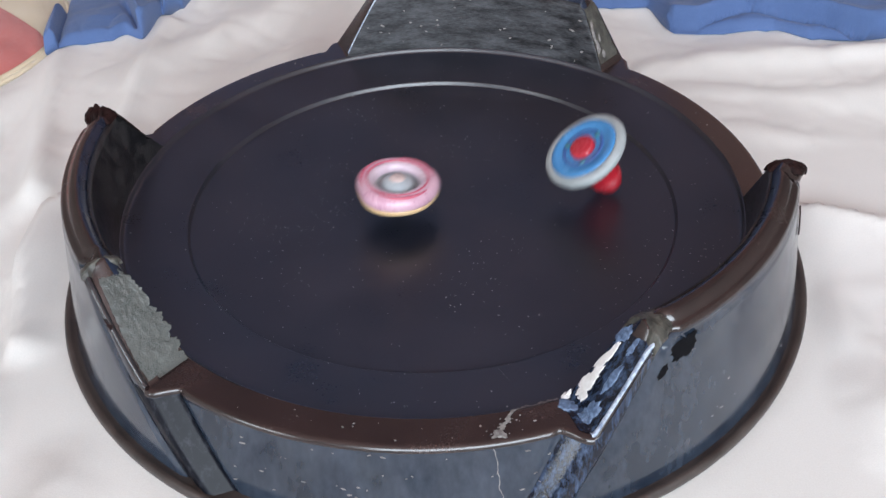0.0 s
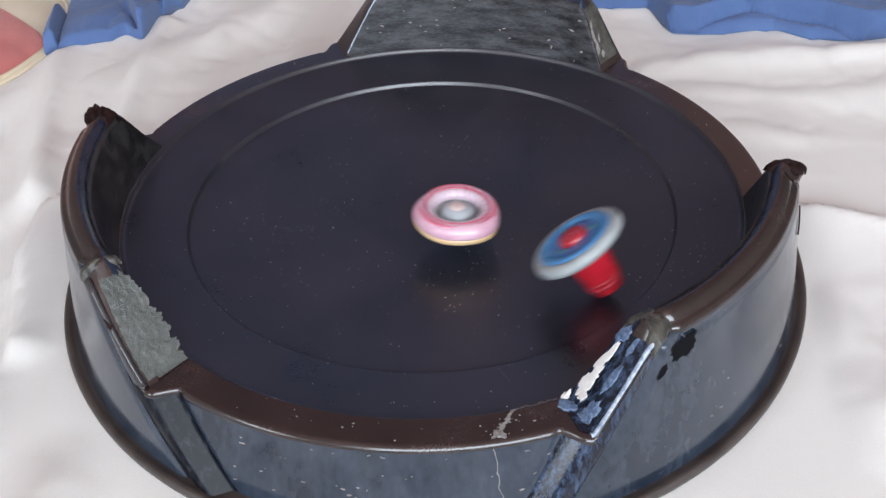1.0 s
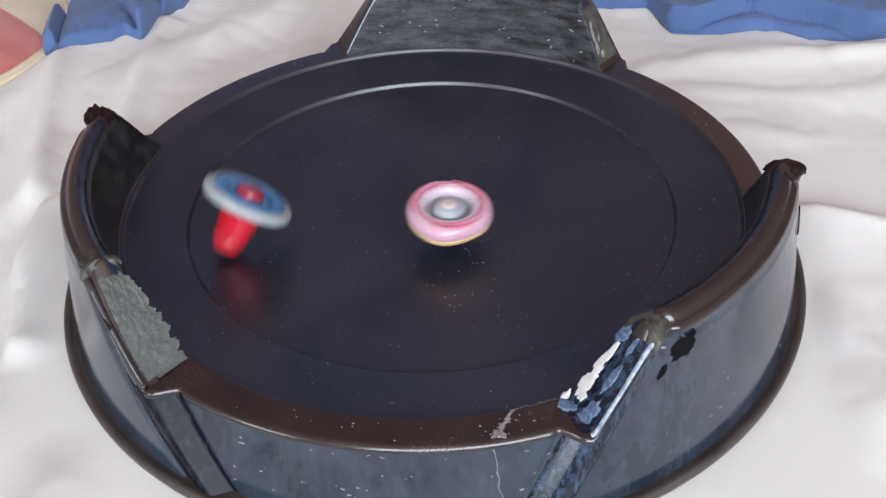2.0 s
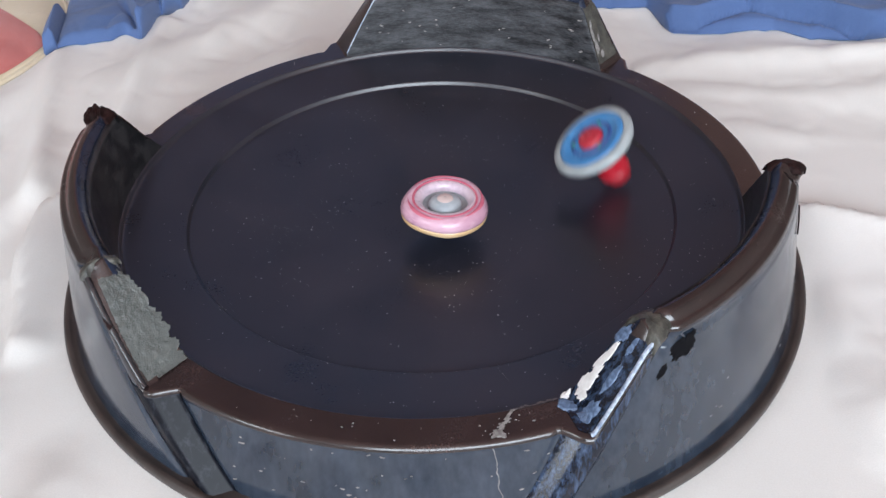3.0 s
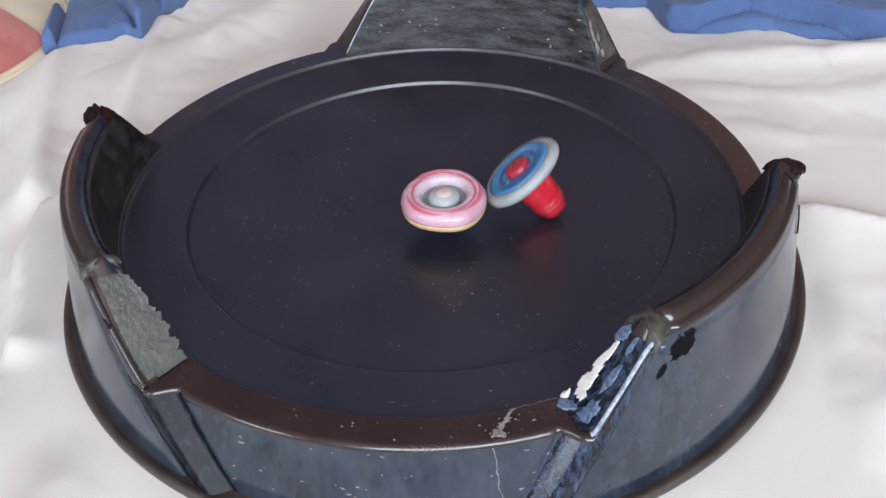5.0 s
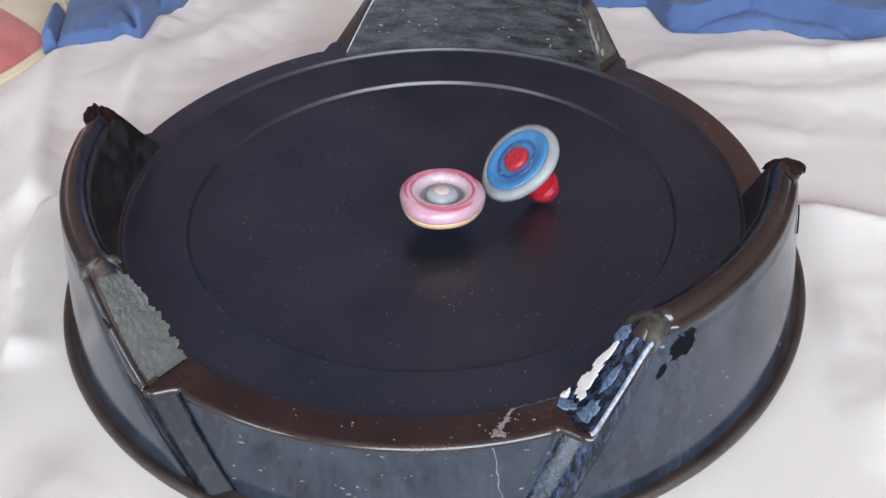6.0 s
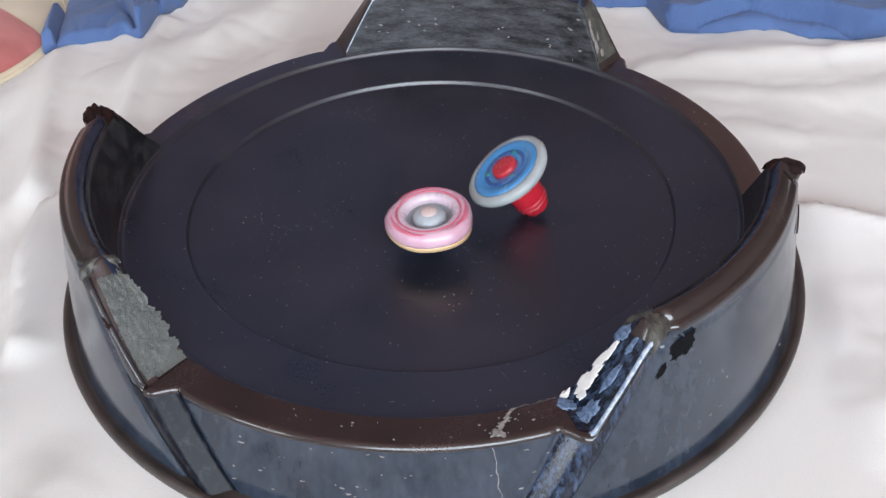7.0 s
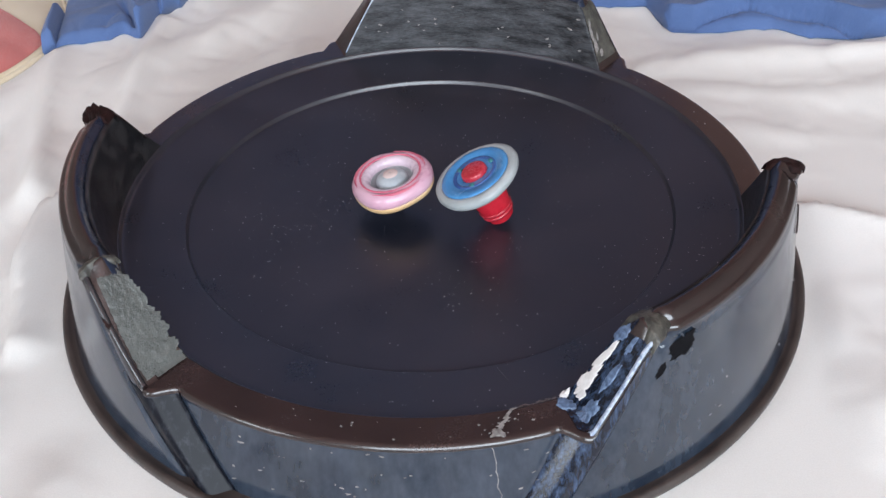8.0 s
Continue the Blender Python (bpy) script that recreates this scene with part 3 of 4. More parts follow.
def rib(start, stop, spread, mat, label):
    """The rounded rib down a guard wall's end, from rim height to the foot."""
    rows = []
    for i in range(41):
        z = Z_RIM + 0.040 * (1 - i / 40) * (1 if stop > start else 0) + (Z_FOOT - Z_RIM) * i / 40
        z = min(z, Z_WALL - 0.006)
        k = (z - Z_RIM) / (Z_WALL - Z_RIM)
        mid = start + (stop - start) * k
        row = []
        for j in range(30):
            a = mid + math.degrees((spread[0] + (spread[1] - spread[0]) * j / 29) / 0.188)
            row.append(skirt_point(a, min(z, crest(a) - 0.0012), 0.0003))
        rows.append(row)
    part("rib", grid(rows), mat, stadium, label)


rib(289.6, 298.0, (-0.0095, 0.0085), RIDGE, "scratched blue-black rib with blue highlights in its colour")
rib(228.4, 216.0, (-0.0125, 0.0120), RIBDARK, "dull dark rib")


def bead(angles, u, rad, mat, label):
    """A thin glossy bead along a ramp's outer edge."""
    rows = []
    for i in range(31):
        a = angles[0] + (angles[1] - angles[0]) * i / 30
        x, y, z = ramp_point(a, u, 0)
        out = Vector((x, y, 0)).normalized()
        rows.append([tuple(Vector((x, y, z)) + out * rad * math.cos(b) + Vector((0, 0, rad * math.sin(b)))) for b in [2 * math.pi * j / 10 for j in range(11)]])
    part("edge_bead", grid(rows), mat, stadium, label)


# The two pale beads paint glints on ramp edges; the third is plain gloss.
bead((289.2, 297.6), 0.95, 0.0011, GLINT_EDGE, "pale worn edge of the ramp, its highlight put into the colour")
bead((100.0, 108.6), 0.04, 0.0008, GLINT_EDGE, "inner edge of the ramp, its highlight put into the colour")
bead((216.6, 228.6), 0.97, 0.0014, GLOSS, "glossy worn edge of the ramp")


def flake(name, place, size, long, turn, mat, seed, thick=0.0006):
    """A thin chip with a torn outline; place(du, dv) gives the surface point du, dv metres off its middle."""
    rng = random.Random(seed)
    n = 36
    ring = []
    for i in range(n):
        a = 2 * math.pi * i / n
        q = size * (0.85 + 0.28 * soft_noise(math.cos(a), math.sin(a), seed, 1.6) + 0.22 * soft_noise(math.cos(a), math.sin(a), seed + 5, 4.0) + rng.uniform(-0.07, 0.07))
        x, y = q * math.cos(a) * long, q * math.sin(a)
        ring.append((x * math.cos(turn) - y * math.sin(turn), x * math.sin(turn) + y * math.cos(turn)))
    verts = [place(0, 0, thick * 1.4)] + [place(x * 0.8, y * 0.8, thick) for x, y in ring] + [place(x, y, -0.0002) for x, y in ring]
    faces = [(0, 1 + i, 1 + (i + 1) % n) for i in range(n)] + [(1 + i, 1 + n + i, 1 + n + (i + 1) % n, 1 + (i + 1) % n) for i in range(n)]
    return part(name, (verts, faces), mat, stadium, smooth=False)


def on_ramp(a0, u0):
    return lambda x, y, h: ramp_point(a0 + math.degrees(x / 0.172), u0 + y / 0.016, h + 0.0004)


def on_skirt(a0, z0):
    return lambda x, y, h: skirt_point(a0 + math.degrees(x / 0.188), z0 + y, h + 0.0002)


def on_floor(a0, r0):
    return lambda x, y, h: at(a0 + math.degrees(x / r0), r0 + y, basin_height(min(r0 + y, 0.17)) + h)


for a0, u0, size, long, turn, mat in ((294.1, 0.11, 0.0022, 2.4, 0.12, CHIP), (291.7, 0.13, 0.0028, 2.0, 0.25, CHIP), (289.2, -0.03, 0.0017, 1.7, -0.3, CHIP),
                                      (290.6, 0.24, 0.0015, 1.4, 0.9, CHIP), (288.6, 0.20, 0.0034, 1.2, 0.2, BLUECHIP), (296.4, 0.10, 0.0036, 1.1, 0.4, BLUECHIP), (293.2, 0.56, 0.0020, 2.4, 0.1, BLUECHIP), (290.2, 0.60, 0.0030, 1.6, 0.2, BLUECHIP), (296.0, 0.55, 0.0016, 1.8, 0.1, BLUECHIP)):
    flake("chip", on_ramp(a0, u0), size, long, turn, mat, int(a0 * 10))
for a0, u0, size, long, turn, seed in ((50.3, 0.14, 0.0016, 1.6, 0.3, 81), (51.6, 0.10, 0.0014, 2.2, 0.1, 82), (52.6, 0.16, 0.0012, 1.5, 0.7, 83), (49.4, 0.30, 0.0013, 1.3, 0.9, 84), (51.0, 0.34, 0.0009, 1.8, 0.5, 85)):
    flake("chip", on_ramp(a0, u0), size, long, turn, CRACK, seed)
flake("scorch", on_skirt(302.6, 0.0690), 0.0058, 1.5, 0.45, SCORCH, 5, 0.0001)
flake("scorch", on_skirt(299.2, 0.0620), 0.0022, 2.2, 0.9, SCORCH, 6, 0.0001)
rng = random.Random(12)
for i in range(46):
    a0 = rng.uniform(242, 286) if i < 38 else rng.uniform(300, 340)
    flake("scrape", on_skirt(a0, rng.uniform(0.010, 0.038)), rng.uniform(0.00014, 0.00036), rng.uniform(1.0, 6.0), rng.uniform(-0.3, 0.3), CRACK, i, 0.0001)
for i in range(26):
    a0 = rng.uniform(52, 104)
    flake("scrape", lambda x, y, h, a0=a0, k0=rng.uniform(0.04, 0.8): at(a0 + math.degrees(x / 0.168), 0.1652 + 0.0063 * (k0 + y / 0.042) - h, Z_RIM + 0.0424 * (k0 + y / 0.042)),
          rng.uniform(0.00025, 0.0007), rng.uniform(0.9, 3.4), rng.uniform(-0.5, 0.5), CRACK, 100 + i, 0.0003)


def crack(name, place, length, width, seed, mat=CRACK):
    """A wandering pale crack: place(s, w) gives the point at s along it and w metres across."""
    rows = []
    for i in range(60):
        t = i / 59
        half = width * (0.35 + 0.9 * abs(soft_noise(t, 0, seed, 9.0)) + 0.5 * abs(soft_noise(t, 1, seed, 23.0)))
        off = 0.0012 * soft_noise(t, 2, seed, 6.0) + 0.0006 * soft_noise(t, 3, seed, 19.0)
        rows.append([place(t, off + half * w) for w in (-1, -0.4, 0.4, 1)])
    return part(name, grid(rows), mat, stadium)


def rim_point(angle, r, h):
    return at(angle, r, (Z_RIM if r > 0.1657 else basin_height(r)) + h)


for i in range(22):
    a0, r0 = rng.choice((rng.uniform(246, 286), rng.gauss(279.0, 2.2))), rng.uniform(0.168, 0.178)
    flake("scrape", lambda x, y, h, a0=a0, r0=r0: rim_point(a0 + math.degrees(x / 0.172), r0 + y, h + 0.0002), rng.uniform(0.00014, 0.00045), rng.uniform(0.9, 2.4), rng.uniform(-0.6, 0.6), CRACK, 200 + i, 0.0001)
flake("chip", lambda x, y, h: rim_point(278.2 + math.degrees(x / 0.172), 0.1770 + y, h + 0.0002), 0.0022, 1.6, 0.7, CRACK, 231, 0.0002)
crack("crack", lambda t, w: rim_point(277.4 + 4.3 * t + math.degrees(w / 0.17), 0.1792 - 0.0155 * t, 0.0003), 0.02, 0.0019, 61)
crack("crack", lambda t, w: rim_point(281.7 + 6.6 * t, 0.1637 - 0.0012 * t + w, 0.0003), 0.02, 0.0006, 62)
crack("crack", lambda t, w: skirt_point(277.2 + 1.0 * t + math.degrees(w / 0.187), Z_RIM - 0.0016 - 0.036 * t, 0.0002), 0.03, 0.00028, 63)
crack("crack", lambda t, w: at(282.0 + 0.8 * t, 0.1350 + 0.010 * t + w, basin_height(0.1350 + 0.010 * t + w) + 0.0002), 0.01, 0.0004, 64)
crack("stain", lambda t, w: skirt_point(219.0 + 3.6 * t, 0.066 - 0.001 * t + w * 1.4, 0.0003), 0.01, 0.0011, 65, RAGGED)


def torn_end(a0, a1, seed, height, label, wall, mat=RAGGED):
    """The burnt, torn end of a guard wall: a lumpy cap over its top."""
    rows = []
    for i in range(25):
        t = i / 24
        a = a0 + (a1 - a0) * t
        row = []
        for j in range(21):
            u = -0.15 + 1.25 * j / 20
            swell = math.sin(math.pi * min(1.0, max(0.0, j / 20))) ** 0.6 * math.sin(math.pi * t) ** 0.5
            top = crest(a)
            jag = 0.5 + 0.9 * soft_noise(t * 2, u * 2, seed, 2.1) + 0.5 * soft_noise(t, u, seed, 9.0)
            k = (top - Z_RIM) / (Z_WALL - Z_RIM)
            r = 0.1657 + 0.0063 * k + (outer(a, top - 0.001) - 0.1657 - 0.0063 * k) * u
            row.append(at(a + 0.4 * soft_noise(t, u, seed + 1, 6), r, top - 0.0040 + (0.0040 + height * jag) * swell))
        rows.append(row)
    part("torn_end", grid(rows), mat, wall, label)


torn_end(165.0, 174.5, 71, 0.0068, "burnt torn end of the guard wall", EDGES[154.0])
torn_end(342.6, 345.8, 72, 0.0008, "chewed dark end of the guard wall", EDGES[281.0])
torn_end(297.0, 301.4, 73, 0.0008, "chewed grey corner of the guard wall", EDGES[281.0], OLIVE)
torn_end(214.8, 216.5, 74, 0.0003, "chewed grey corner of the guard wall", EDGES[154.0], OLIVE)
rows = []
for i in range(21):
    t = i / 20
    a, z = 343.6 - 5.5 * t, 0.0600 - 0.004 * t
    rows.append([at(a, outer(a, z) + 0.0006 + 0.0004 * math.cos(b), z + 0.0004 * math.sin(b)) for b in [2 * math.pi * j / 6 for j in range(7)]])
part("loose_thread", grid(rows), RAGGED, stadium, "dark thread on the wall")

# ---- dust on the arena's floor and rim ----
rng = random.Random(4)
verts, faces = [], []
hubs = [(rng.uniform(0, 360), rng.uniform(0.05, 0.16)) for _ in range(26)]
for i in range(820):
    if i % 2:
        ha, hr = rng.choice(hubs)
        a, r = ha + rng.gauss(0, 7), hr + rng.gauss(0, 0.010)
    else:
        a, r = rng.uniform(0, 360), 0.178 * math.sqrt(rng.uniform(0.02, 1))
    r = abs(r)
    if r > 0.178 or (r > 0.1625 and inside(a, Z_RIM) > -0.004):
        continue
    z = basin_height(r) if r < 0.1657 else Z_RIM
    q = rng.choice((0.00014, 0.00016, 0.00020, 0.00024, 0.00034))
    x, y, _ = at(a, r, 0)
    n = len(verts)
    turn = rng.uniform(0, 3)
    for j in range(4):
        b = turn + j * math.pi / 2
        k = q * rng.uniform(0.7, 1.5)
        verts.append((x + k * math.cos(b), y + k * math.sin(b), z + 0.00005))
    verts.append((x, y, z + 0.0002))
    faces += [(n + j, n + (j + 1) % 4, n + 4) for j in range(4)]
tagged(part("dust", (verts, faces), DUST, stadium, smooth=False), "pale dust specks on the black floor", kind="stuff")


def motions():
    walk(blue_top, [
        (0.000, pose(0.0999, 0.0104, 0.0333, 10.5, -32.5, -3.1)),
        (0.100, pose(0.0810, -0.0592, 0.0335, 28.1, -21.4, -80.4)),
        (0.200, pose(0.0290, -0.0942, 0.0335, 34.5, 7.2, -147.7)),
        (0.300, pose(-0.0424, -0.0837, 0.0325, 22.1, 18.1, 138.6)),
        (0.400, pose(-0.0883, -0.0191, 0.0323, 12.5, 26.7, 63.0)),
        (0.500, pose(-0.0923, 0.0571, 0.0343, -12.6, 33.7, -18.8)),
        (0.600, pose(-0.0526, 0.1021, 0.0349, -30.9, 16.7, -94.7)),
        (0.700, pose(0.0185, 0.0917, 0.0328, -30.2, 5.9, -166.6)),
        (0.800, pose(0.0799, 0.0378, 0.0324, -29.1, -10.8, 122.8)),
        (0.900, pose(0.1233, -0.0318, 0.0359, -20.6, -26.1, 49.8)),
        (1.000, pose(0.0855, -0.0803, 0.0352, 7.6, -35.4, -32.4)),
        (1.100, pose(0.0082, -0.0994, 0.0333, 26.3, -16.4, -108.8)),
        (1.200, pose(-0.0747, -0.0685, 0.0332, 23.6, -16.0, 176.6)),
        (1.300, pose(-0.1039, 0.0042, 0.0340, 35.6, -3.9, 103.8)),
        (1.400, pose(-0.0682, 0.0705, 0.0337, 31.3, 19.1, 35.4)),
        (1.500, pose(0.0220, 0.0936, 0.0330, 21.2, 24.0, -40.5)),
        (1.600, pose(0.1036, 0.0655, 0.0356, 3.6, 33.9, -118.9)),
        (1.700, pose(0.1156, -0.0244, 0.0349, -12.4, 31.9, 161.4)),
        (1.800, pose(0.0612, -0.0989, 0.0347, -26.0, 22.8, 84.7)),
        (1.900, pose(-0.0367, -0.1106, 0.0348, -32.4, 11.3, 11.7)),
        (2.000, pose(-0.1079, -0.0361, 0.0345, -34.2, 0.0, -60.0)),
        (2.100, pose(-0.0842, 0.0635, 0.0338, -33.0, -10.0, -132.0)),
        (2.200, pose(0.0070, 0.0960, 0.0331, -29.5, -18.5, 154.9)),
        (2.300, pose(0.0831, 0.0435, 0.0329, -24.0, -25.5, 80.5)),
        (2.400, pose(0.0839, -0.0500, 0.0332, -16.4, -30.8, 4.5)),
        (2.500, pose(0.0020, -0.0998, 0.0333, -6.8, -34.0, -72.9)),
        (2.600, pose(-0.0791, -0.0537, 0.0330, 4.6, -34.4, -151.4)),
        (2.700, pose(-0.0832, 0.0320, 0.0327, 16.3, -31.1, 130.4)),
        (2.800, pose(-0.0240, 0.0824, 0.0325, 26.4, -23.5, 54.4)),
        (2.900, pose(0.0593, 0.0845, 0.0337, 32.9, -3.5, -16.0)),
        (3.000, pose(0.1062, 0.0155, 0.0342, 33.5, 4.8, -88.5)),
        (3.100, pose(0.0681, -0.0701, 0.0335, 28.1, 15.7, -161.1)),
        (3.200, pose(-0.0281, -0.0841, 0.0322, 25.6, 10.1, 122.3)),
        (3.300, pose(-0.0837, -0.0156, 0.0329, 22.6, 26.7, 50.4)),
        (3.400, pose(-0.0471, 0.0680, 0.0325, 17.5, 28.9, -25.5)),
        (3.500, pose(0.0297, 0.0750, 0.0323, -3.9, 32.8, -106.1)),
        (3.600, pose(0.0873, 0.0036, 0.0330, -8.3, 33.2, 177.5)),
        (3.700, pose(0.0516, -0.0765, 0.0332, -15.8, 27.7, 101.1)),
        (3.800, pose(-0.0357, -0.0769, 0.0322, -8.3, 26.7, 28.0)),
        (3.900, pose(-0.0711, -0.0027, 0.0322, -21.5, 27.7, -50.4)),
        (4.000, pose(-0.0203, 0.0586, 0.0316, -26.0, 22.6, -125.3)),
        (4.100, pose(0.0552, 0.0480, 0.0323, -34.0, 10.7, 161.7)),
        (4.200, pose(0.0774, -0.0338, 0.0329, -33.6, 5.2, 88.4)),
        (4.300, pose(0.0124, -0.0824, 0.0319, -27.6, -1.0, 15.3)),
        (4.400, pose(-0.0394, -0.0637, 0.0324, -34.7, -6.3, -58.0)),
        (4.500, pose(-0.0596, -0.0258, 0.0318, -27.8, -26.1, -128.4)),
        (4.600, pose(-0.0554, 0.0165, 0.0320, 0.1, -40.0, 150.0)),
        (4.700, pose(-0.0242, 0.0499, 0.0320, 28.6, -32.8, 66.4)),
        (4.800, pose(0.0169, 0.0490, 0.0318, 39.3, -14.3, -5.1)),
        (4.900, pose(0.0510, 0.0289, 0.0318, 39.7, 8.5, -71.9)),
        (5.000, pose(0.0675, -0.0108, 0.0320, 27.4, 29.6, -142.6)),
        (5.100, pose(0.0539, -0.0545, 0.0323, -0.9, 38.5, 134.7)),
        (5.200, pose(0.0143, -0.0795, 0.0325, -27.7, 26.4, 53.4)),
        (5.300, pose(-0.0313, -0.0734, 0.0323, -36.5, 2.2, -15.7)),
        (5.400, pose(-0.0615, -0.0420, 0.0320, -28.6, -22.0, -84.3)),
        (5.500, pose(-0.0665, -0.0022, 0.0316, -4.0, -34.4, -163.8)),
        (5.600, pose(-0.0499, 0.0300, 0.0312, 22.1, -26.0, 114.8)),
        (5.700, pose(-0.0222, 0.0475, 0.0310, 32.2, -5.3, 43.5)),
        (5.800, pose(0.0096, 0.0518, 0.0309, 27.8, 15.7, -26.1)),
        (5.900, pose(0.0442, 0.0413, 0.0317, 10.6, 34.6, -101.7)),
        (6.000, pose(0.0655, 0.0052, 0.0319, -12.6, 34.5, 176.1)),
        (6.100, pose(0.0608, -0.0337, 0.0321, -34.1, 18.2, 99.4)),
        (6.200, pose(0.0355, -0.0629, 0.0319, -32.1, -6.8, 32.0)),
        (6.300, pose(-0.0098, -0.0683, 0.0314, -28.3, -9.7, -42.5)),
        (6.400, pose(-0.0416, -0.0489, 0.0318, -20.2, -30.5, -114.4)),
        (6.500, pose(-0.0573, -0.0119, 0.0318, 8.3, -38.0, 162.1)),
        (6.600, pose(-0.0502, 0.0214, 0.0317, 35.6, -15.1, 85.1)),
        (6.700, pose(-0.0182, 0.0455, 0.0315, 36.0, 4.3, 16.4)),
        (6.800, pose(0.0119, 0.0417, 0.0308, 21.6, 24.5, -55.3)),
        (6.900, pose(0.0468, 0.0241, 0.0315, 9.3, 33.6, -132.2)),
        (7.000, pose(0.0581, -0.0072, 0.0312, -21.0, 26.4, 145.0)),
        (7.100, pose(0.0543, -0.0306, 0.0308, -27.8, -1.3, 75.3)),
        (7.200, pose(0.0411, -0.0491, 0.0304, -14.1, -15.6, 1.9)),
        (7.300, pose(0.0166, -0.0490, 0.0301, -16.2, -12.1, -73.3)),
        (7.400, pose(-0.0002, -0.0344, 0.0298, -6.7, -21.2, -148.7)),
        (7.500, pose(0.0031, -0.0065, 0.0297, 2.0, -22.7, 134.6)),
        (7.600, pose(0.0130, 0.0198, 0.0306, 21.0, -22.2, 55.8)),
        (7.700, pose(0.0216, 0.0260, 0.0307, 30.7, 3.8, -14.0)),
        (7.800, pose(0.0368, 0.0114, 0.0307, 22.0, 20.3, -86.0)),
        (7.900, pose(0.0379, -0.0028, 0.0299, -4.2, 24.8, -165.9)),
        (8.000, pose(0.0384, -0.0127, 0.0301, -23.7, 11.1, 117.7)),
    ])
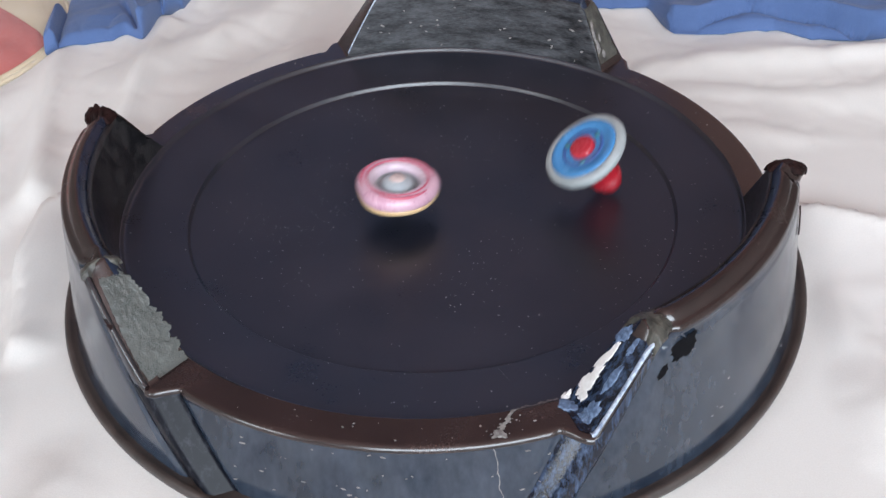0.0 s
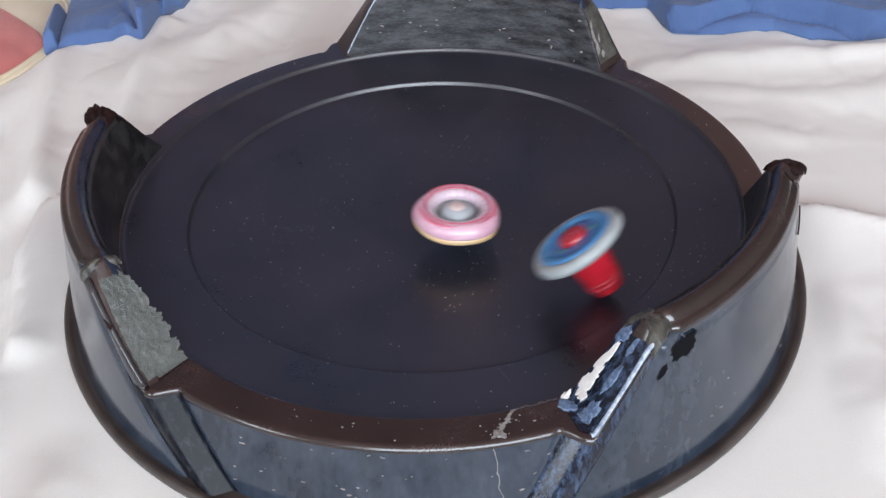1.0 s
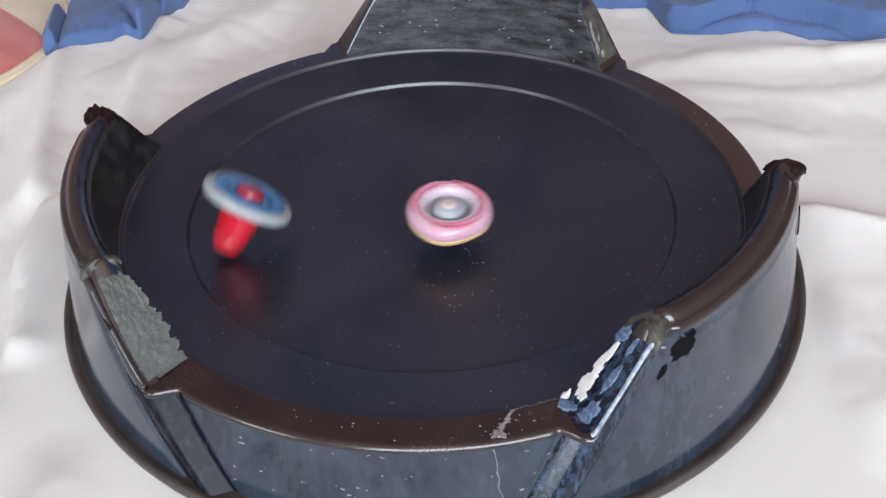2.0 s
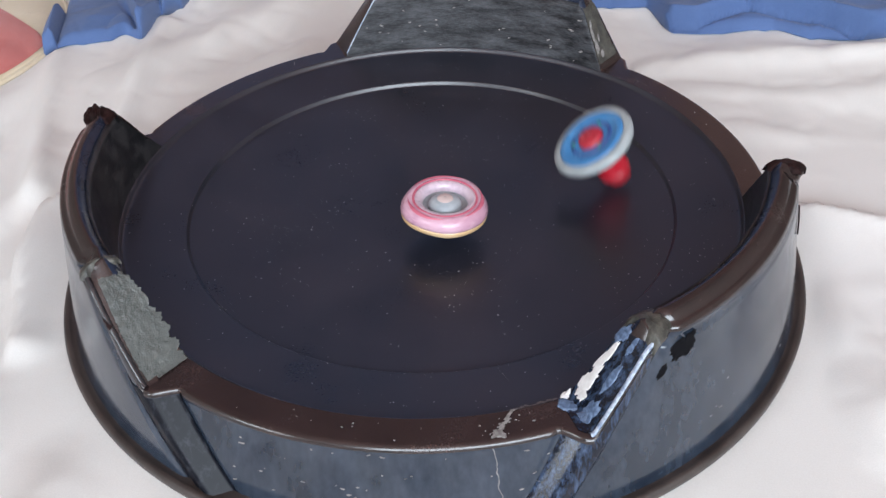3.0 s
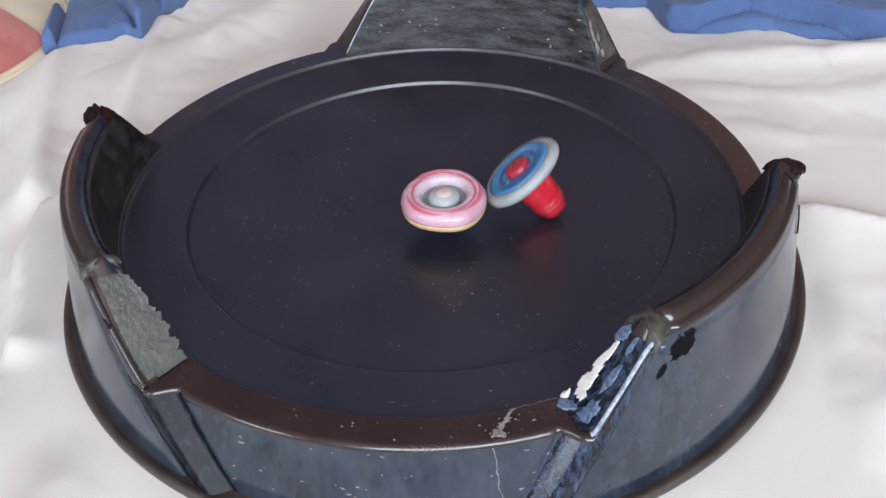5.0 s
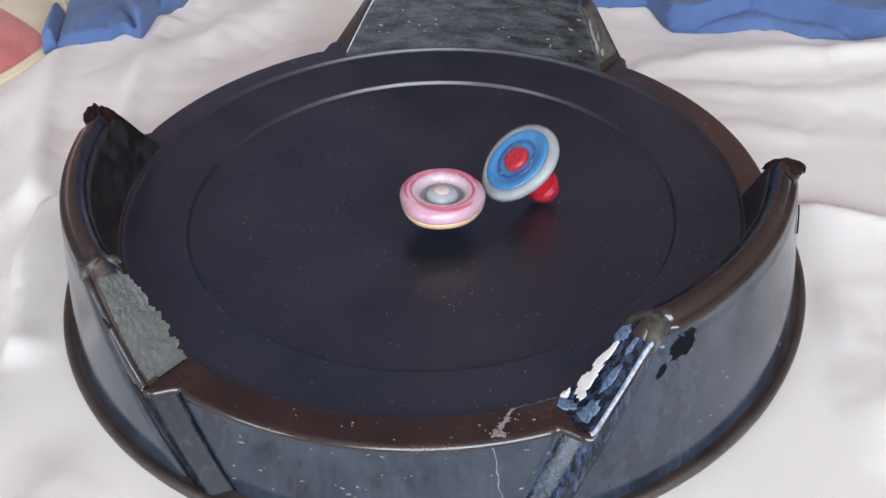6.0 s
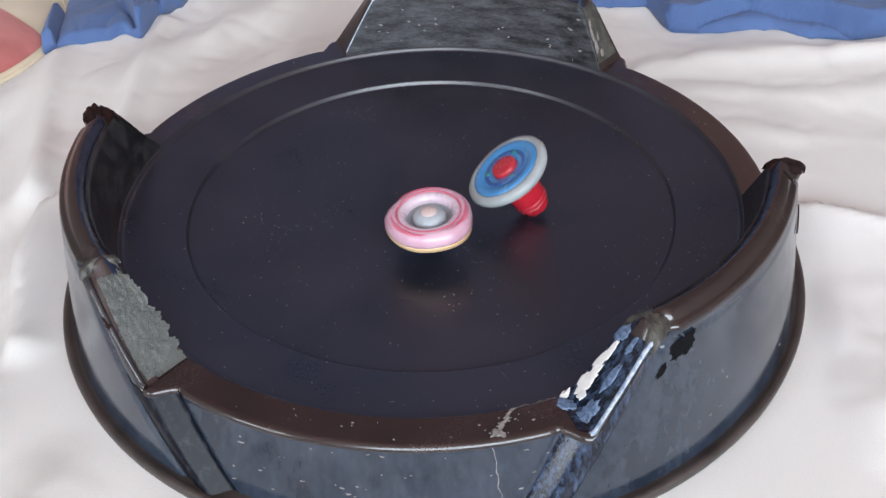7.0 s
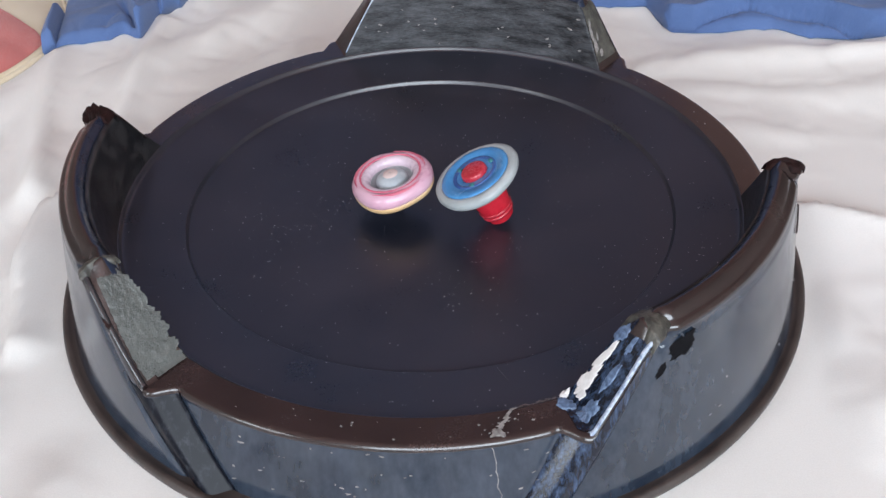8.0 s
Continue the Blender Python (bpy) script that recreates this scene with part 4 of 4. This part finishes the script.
    walk(pink_top, [
        (0.000, pose(-0.0192, -0.0031, 0.0275, 0.0, 3.0, 0.0)),
        (0.100, pose(0.0065, 0.0151, 0.0275, 1.4, 2.7, -78.0)),
        (0.200, pose(0.0195, -0.0224, 0.0276, 2.4, 1.8, -156.0)),
        (0.300, pose(-0.0115, -0.0397, 0.0278, 3.0, 0.5, 126.0)),
        (0.400, pose(-0.0191, -0.0095, 0.0275, 2.9, -0.9, 48.0)),
        (0.500, pose(0.0161, -0.0069, 0.0275, 2.1, -2.1, -30.0)),
        (0.600, pose(0.0205, -0.0396, 0.0278, 0.9, -2.8, -108.0)),
        (0.700, pose(-0.0082, -0.0329, 0.0277, -0.5, -3.0, 174.0)),
        (0.800, pose(0.0027, -0.0007, 0.0275, -1.8, -2.4, 96.0)),
        (0.900, pose(0.0310, -0.0074, 0.0276, -2.7, -1.4, 18.0)),
        (1.000, pose(0.0124, -0.0316, 0.0277, -3.0, -0.0, -60.0)),
        (1.100, pose(-0.0106, -0.0090, 0.0275, -2.7, 1.4, -138.0)),
        (1.200, pose(0.0082, 0.0093, 0.0276, -1.8, 2.4, 144.0)),
        (1.300, pose(0.0140, -0.0198, 0.0276, -0.5, 3.0, 66.0)),
        (1.400, pose(-0.0122, -0.0254, 0.0276, 0.9, 2.8, -12.0)),
        (1.500, pose(-0.0055, -0.0040, 0.0275, 2.1, 2.1, -90.0)),
        (1.600, pose(0.0136, -0.0223, 0.0275, 2.8, 0.9, -168.0)),
        (1.700, pose(-0.0027, -0.0337, 0.0277, 3.0, -0.5, 114.0)),
        (1.750, pose(-0.0109, -0.0226, 0.0276, -2.4, -1.7, 75.0)),
        (1.800, pose(-0.0090, -0.0095, 0.0276, -2.8, -1.1, 36.0)),
        (1.850, pose(0.0018, -0.0033, 0.0275, -3.0, -0.4, -3.0)),
        (1.900, pose(0.0127, -0.0080, 0.0275, -3.0, 0.3, -42.0)),
        (1.950, pose(0.0155, -0.0191, 0.0276, -2.8, 1.0, -81.0)),
        (2.000, pose(0.0089, -0.0275, 0.0276, -2.5, 1.6, -120.0)),
        (2.050, pose(-0.0013, -0.0271, 0.0275, -2.1, 2.1, -159.0)),
        (2.100, pose(-0.0069, -0.0190, 0.0275, -1.5, 2.6, 162.0)),
        (2.150, pose(-0.0042, -0.0101, 0.0275, -0.9, 2.9, 123.0)),
        (2.200, pose(0.0038, -0.0070, 0.0275, -0.2, 3.0, 84.0)),
        (2.250, pose(0.0106, -0.0113, 0.0275, 0.5, 3.0, 45.0)),
        (2.300, pose(0.0112, -0.0187, 0.0276, 1.2, 2.8, 6.0)),
        (2.350, pose(0.0062, -0.0230, 0.0276, 1.8, 2.4, -33.0)),
        (2.400, pose(0.0003, -0.0216, 0.0276, 2.3, 1.9, -72.0)),
        (2.450, pose(-0.0018, -0.0165, 0.0275, 2.7, 1.3, -111.0)),
        (2.500, pose(0.0006, -0.0124, 0.0276, 2.9, 0.7, -150.0)),
        (2.550, pose(0.0045, -0.0120, 0.0276, 3.0, -0.0, 171.0)),
        (2.600, pose(0.0064, -0.0144, 0.0275, 2.9, -0.7, 132.0)),
        (2.650, pose(0.0056, -0.0164, 0.0275, 2.7, -1.4, 93.0)),
        (2.700, pose(0.0042, -0.0164, 0.0275, 2.3, -2.0, 54.0)),
        (2.750, pose(0.0041, -0.0154, 0.0275, 1.7, -2.4, 15.0)),
        (2.800, pose(0.0045, -0.0161, 0.0275, -1.5, -2.0, -24.0)),
        (2.900, pose(0.0087, -0.0200, 0.0276, -0.8, -2.4, -102.0)),
        (3.000, pose(0.0066, -0.0236, 0.0276, 0.0, -2.5, 180.0)),
        (3.100, pose(0.0035, -0.0200, 0.0275, 0.8, -2.4, 102.0)),
        (3.200, pose(0.0050, -0.0156, 0.0275, 1.5, -2.0, 24.0)),
        (3.300, pose(0.0070, -0.0137, 0.0275, 2.0, -1.5, -54.0)),
        (3.400, pose(0.0071, -0.0145, 0.0275, 2.4, -0.8, -132.0)),
        (3.500, pose(0.0052, -0.0171, 0.0275, 2.5, -0.0, 150.0)),
        (3.600, pose(0.0012, -0.0161, 0.0275, 2.4, 0.8, 72.0)),
        (3.700, pose(0.0011, -0.0163, 0.0275, 2.0, 1.5, -6.0)),
        (3.800, pose(0.0034, -0.0164, 0.0275, 1.5, 2.0, -84.0)),
        (3.900, pose(0.0063, -0.0191, 0.0275, 0.8, 2.4, -162.0)),
        (4.000, pose(0.0064, -0.0198, 0.0275, -0.0, 2.5, 120.0)),
        (4.100, pose(0.0046, -0.0197, 0.0275, -0.8, 2.4, 42.0)),
        (4.200, pose(0.0038, -0.0163, 0.0275, -1.5, 2.0, -36.0)),
        (4.300, pose(0.0057, -0.0139, 0.0275, -2.0, 1.5, -114.0)),
        (4.400, pose(0.0086, -0.0132, 0.0275, -2.4, 0.8, 168.0)),
        (4.500, pose(0.0095, -0.0166, 0.0275, -2.5, 0.0, 90.0)),
        (4.600, pose(0.0085, -0.0182, 0.0275, -2.4, -0.8, 12.0)),
        (4.700, pose(0.0067, -0.0181, 0.0275, -2.0, -1.5, -66.0)),
        (4.800, pose(0.0072, -0.0173, 0.0275, -1.5, -2.0, -144.0)),
        (4.900, pose(0.0079, -0.0175, 0.0275, -0.8, -2.4, 138.0)),
        (5.000, pose(0.0077, -0.0178, 0.0275, -0.0, -2.5, 60.0)),
        (5.100, pose(0.0074, -0.0172, 0.0275, 0.8, -2.4, -18.0)),
        (5.200, pose(0.0082, -0.0161, 0.0275, 1.5, -2.0, -96.0)),
        (5.300, pose(0.0097, -0.0160, 0.0275, 2.0, -1.5, -174.0)),
        (5.400, pose(0.0104, -0.0170, 0.0275, 2.4, -0.8, 108.0)),
        (5.500, pose(0.0101, -0.0176, 0.0275, 2.5, 0.0, 30.0)),
        (5.600, pose(0.0099, -0.0171, 0.0275, 2.4, 0.8, -48.0)),
        (5.700, pose(0.0106, -0.0168, 0.0275, 2.0, 1.5, -126.0)),
        (5.800, pose(0.0111, -0.0175, 0.0275, 1.5, 2.0, 156.0)),
        (5.900, pose(0.0083, -0.0173, 0.0275, 0.8, 2.4, 78.0)),
        (6.000, pose(0.0053, -0.0164, 0.0275, -0.0, 2.5, -0.0)),
        (6.100, pose(0.0032, -0.0137, 0.0275, -0.8, 2.4, -78.0)),
        (6.200, pose(0.0030, -0.0109, 0.0275, -1.5, 2.0, -156.0)),
        (6.300, pose(0.0034, -0.0089, 0.0275, -2.0, 1.5, 126.0)),
        (6.400, pose(0.0041, -0.0106, 0.0275, -2.4, 0.8, 48.0)),
        (6.500, pose(0.0059, -0.0104, 0.0275, -1.4, 0.4, -30.0)),
        (6.600, pose(0.0119, -0.0124, 0.0275, 0.0, -0.0, -108.0)),
        (6.700, pose(0.0142, -0.0168, 0.0276, -0.8, -2.1, 174.0)),
        (6.800, pose(0.0147, -0.0225, 0.0275, -5.2, -1.5, 96.1)),
        (6.900, pose(0.0099, -0.0298, 0.0276, -1.5, -4.7, 18.1)),
        (7.000, pose(0.0010, -0.0346, 0.0276, 4.5, -0.3, -60.0)),
        (7.100, pose(-0.0094, -0.0335, 0.0276, -7.7, 0.3, -138.0)),
        (7.200, pose(-0.0158, -0.0340, 0.0277, -3.1, -5.9, 144.2)),
        (7.300, pose(-0.0224, -0.0274, 0.0276, 3.6, -8.1, 65.7)),
        (7.400, pose(-0.0254, -0.0222, 0.0277, 6.2, -0.7, -12.0)),
        (7.500, pose(-0.0267, -0.0169, 0.0276, 7.9, 4.9, -89.7)),
        (7.600, pose(-0.0258, -0.0128, 0.0276, 4.0, 9.2, -167.7)),
        (7.700, pose(-0.0239, -0.0091, 0.0275, -0.3, 6.7, 114.0)),
        (7.800, pose(-0.0168, -0.0050, 0.0275, -6.7, -2.5, 36.1)),
        (7.900, pose(-0.0165, -0.0019, 0.0275, -0.1, -2.8, -42.0)),
        (8.000, pose(-0.0167, 0.0018, 0.0275, 7.6, 6.6, -119.6)),
    ])


motions()
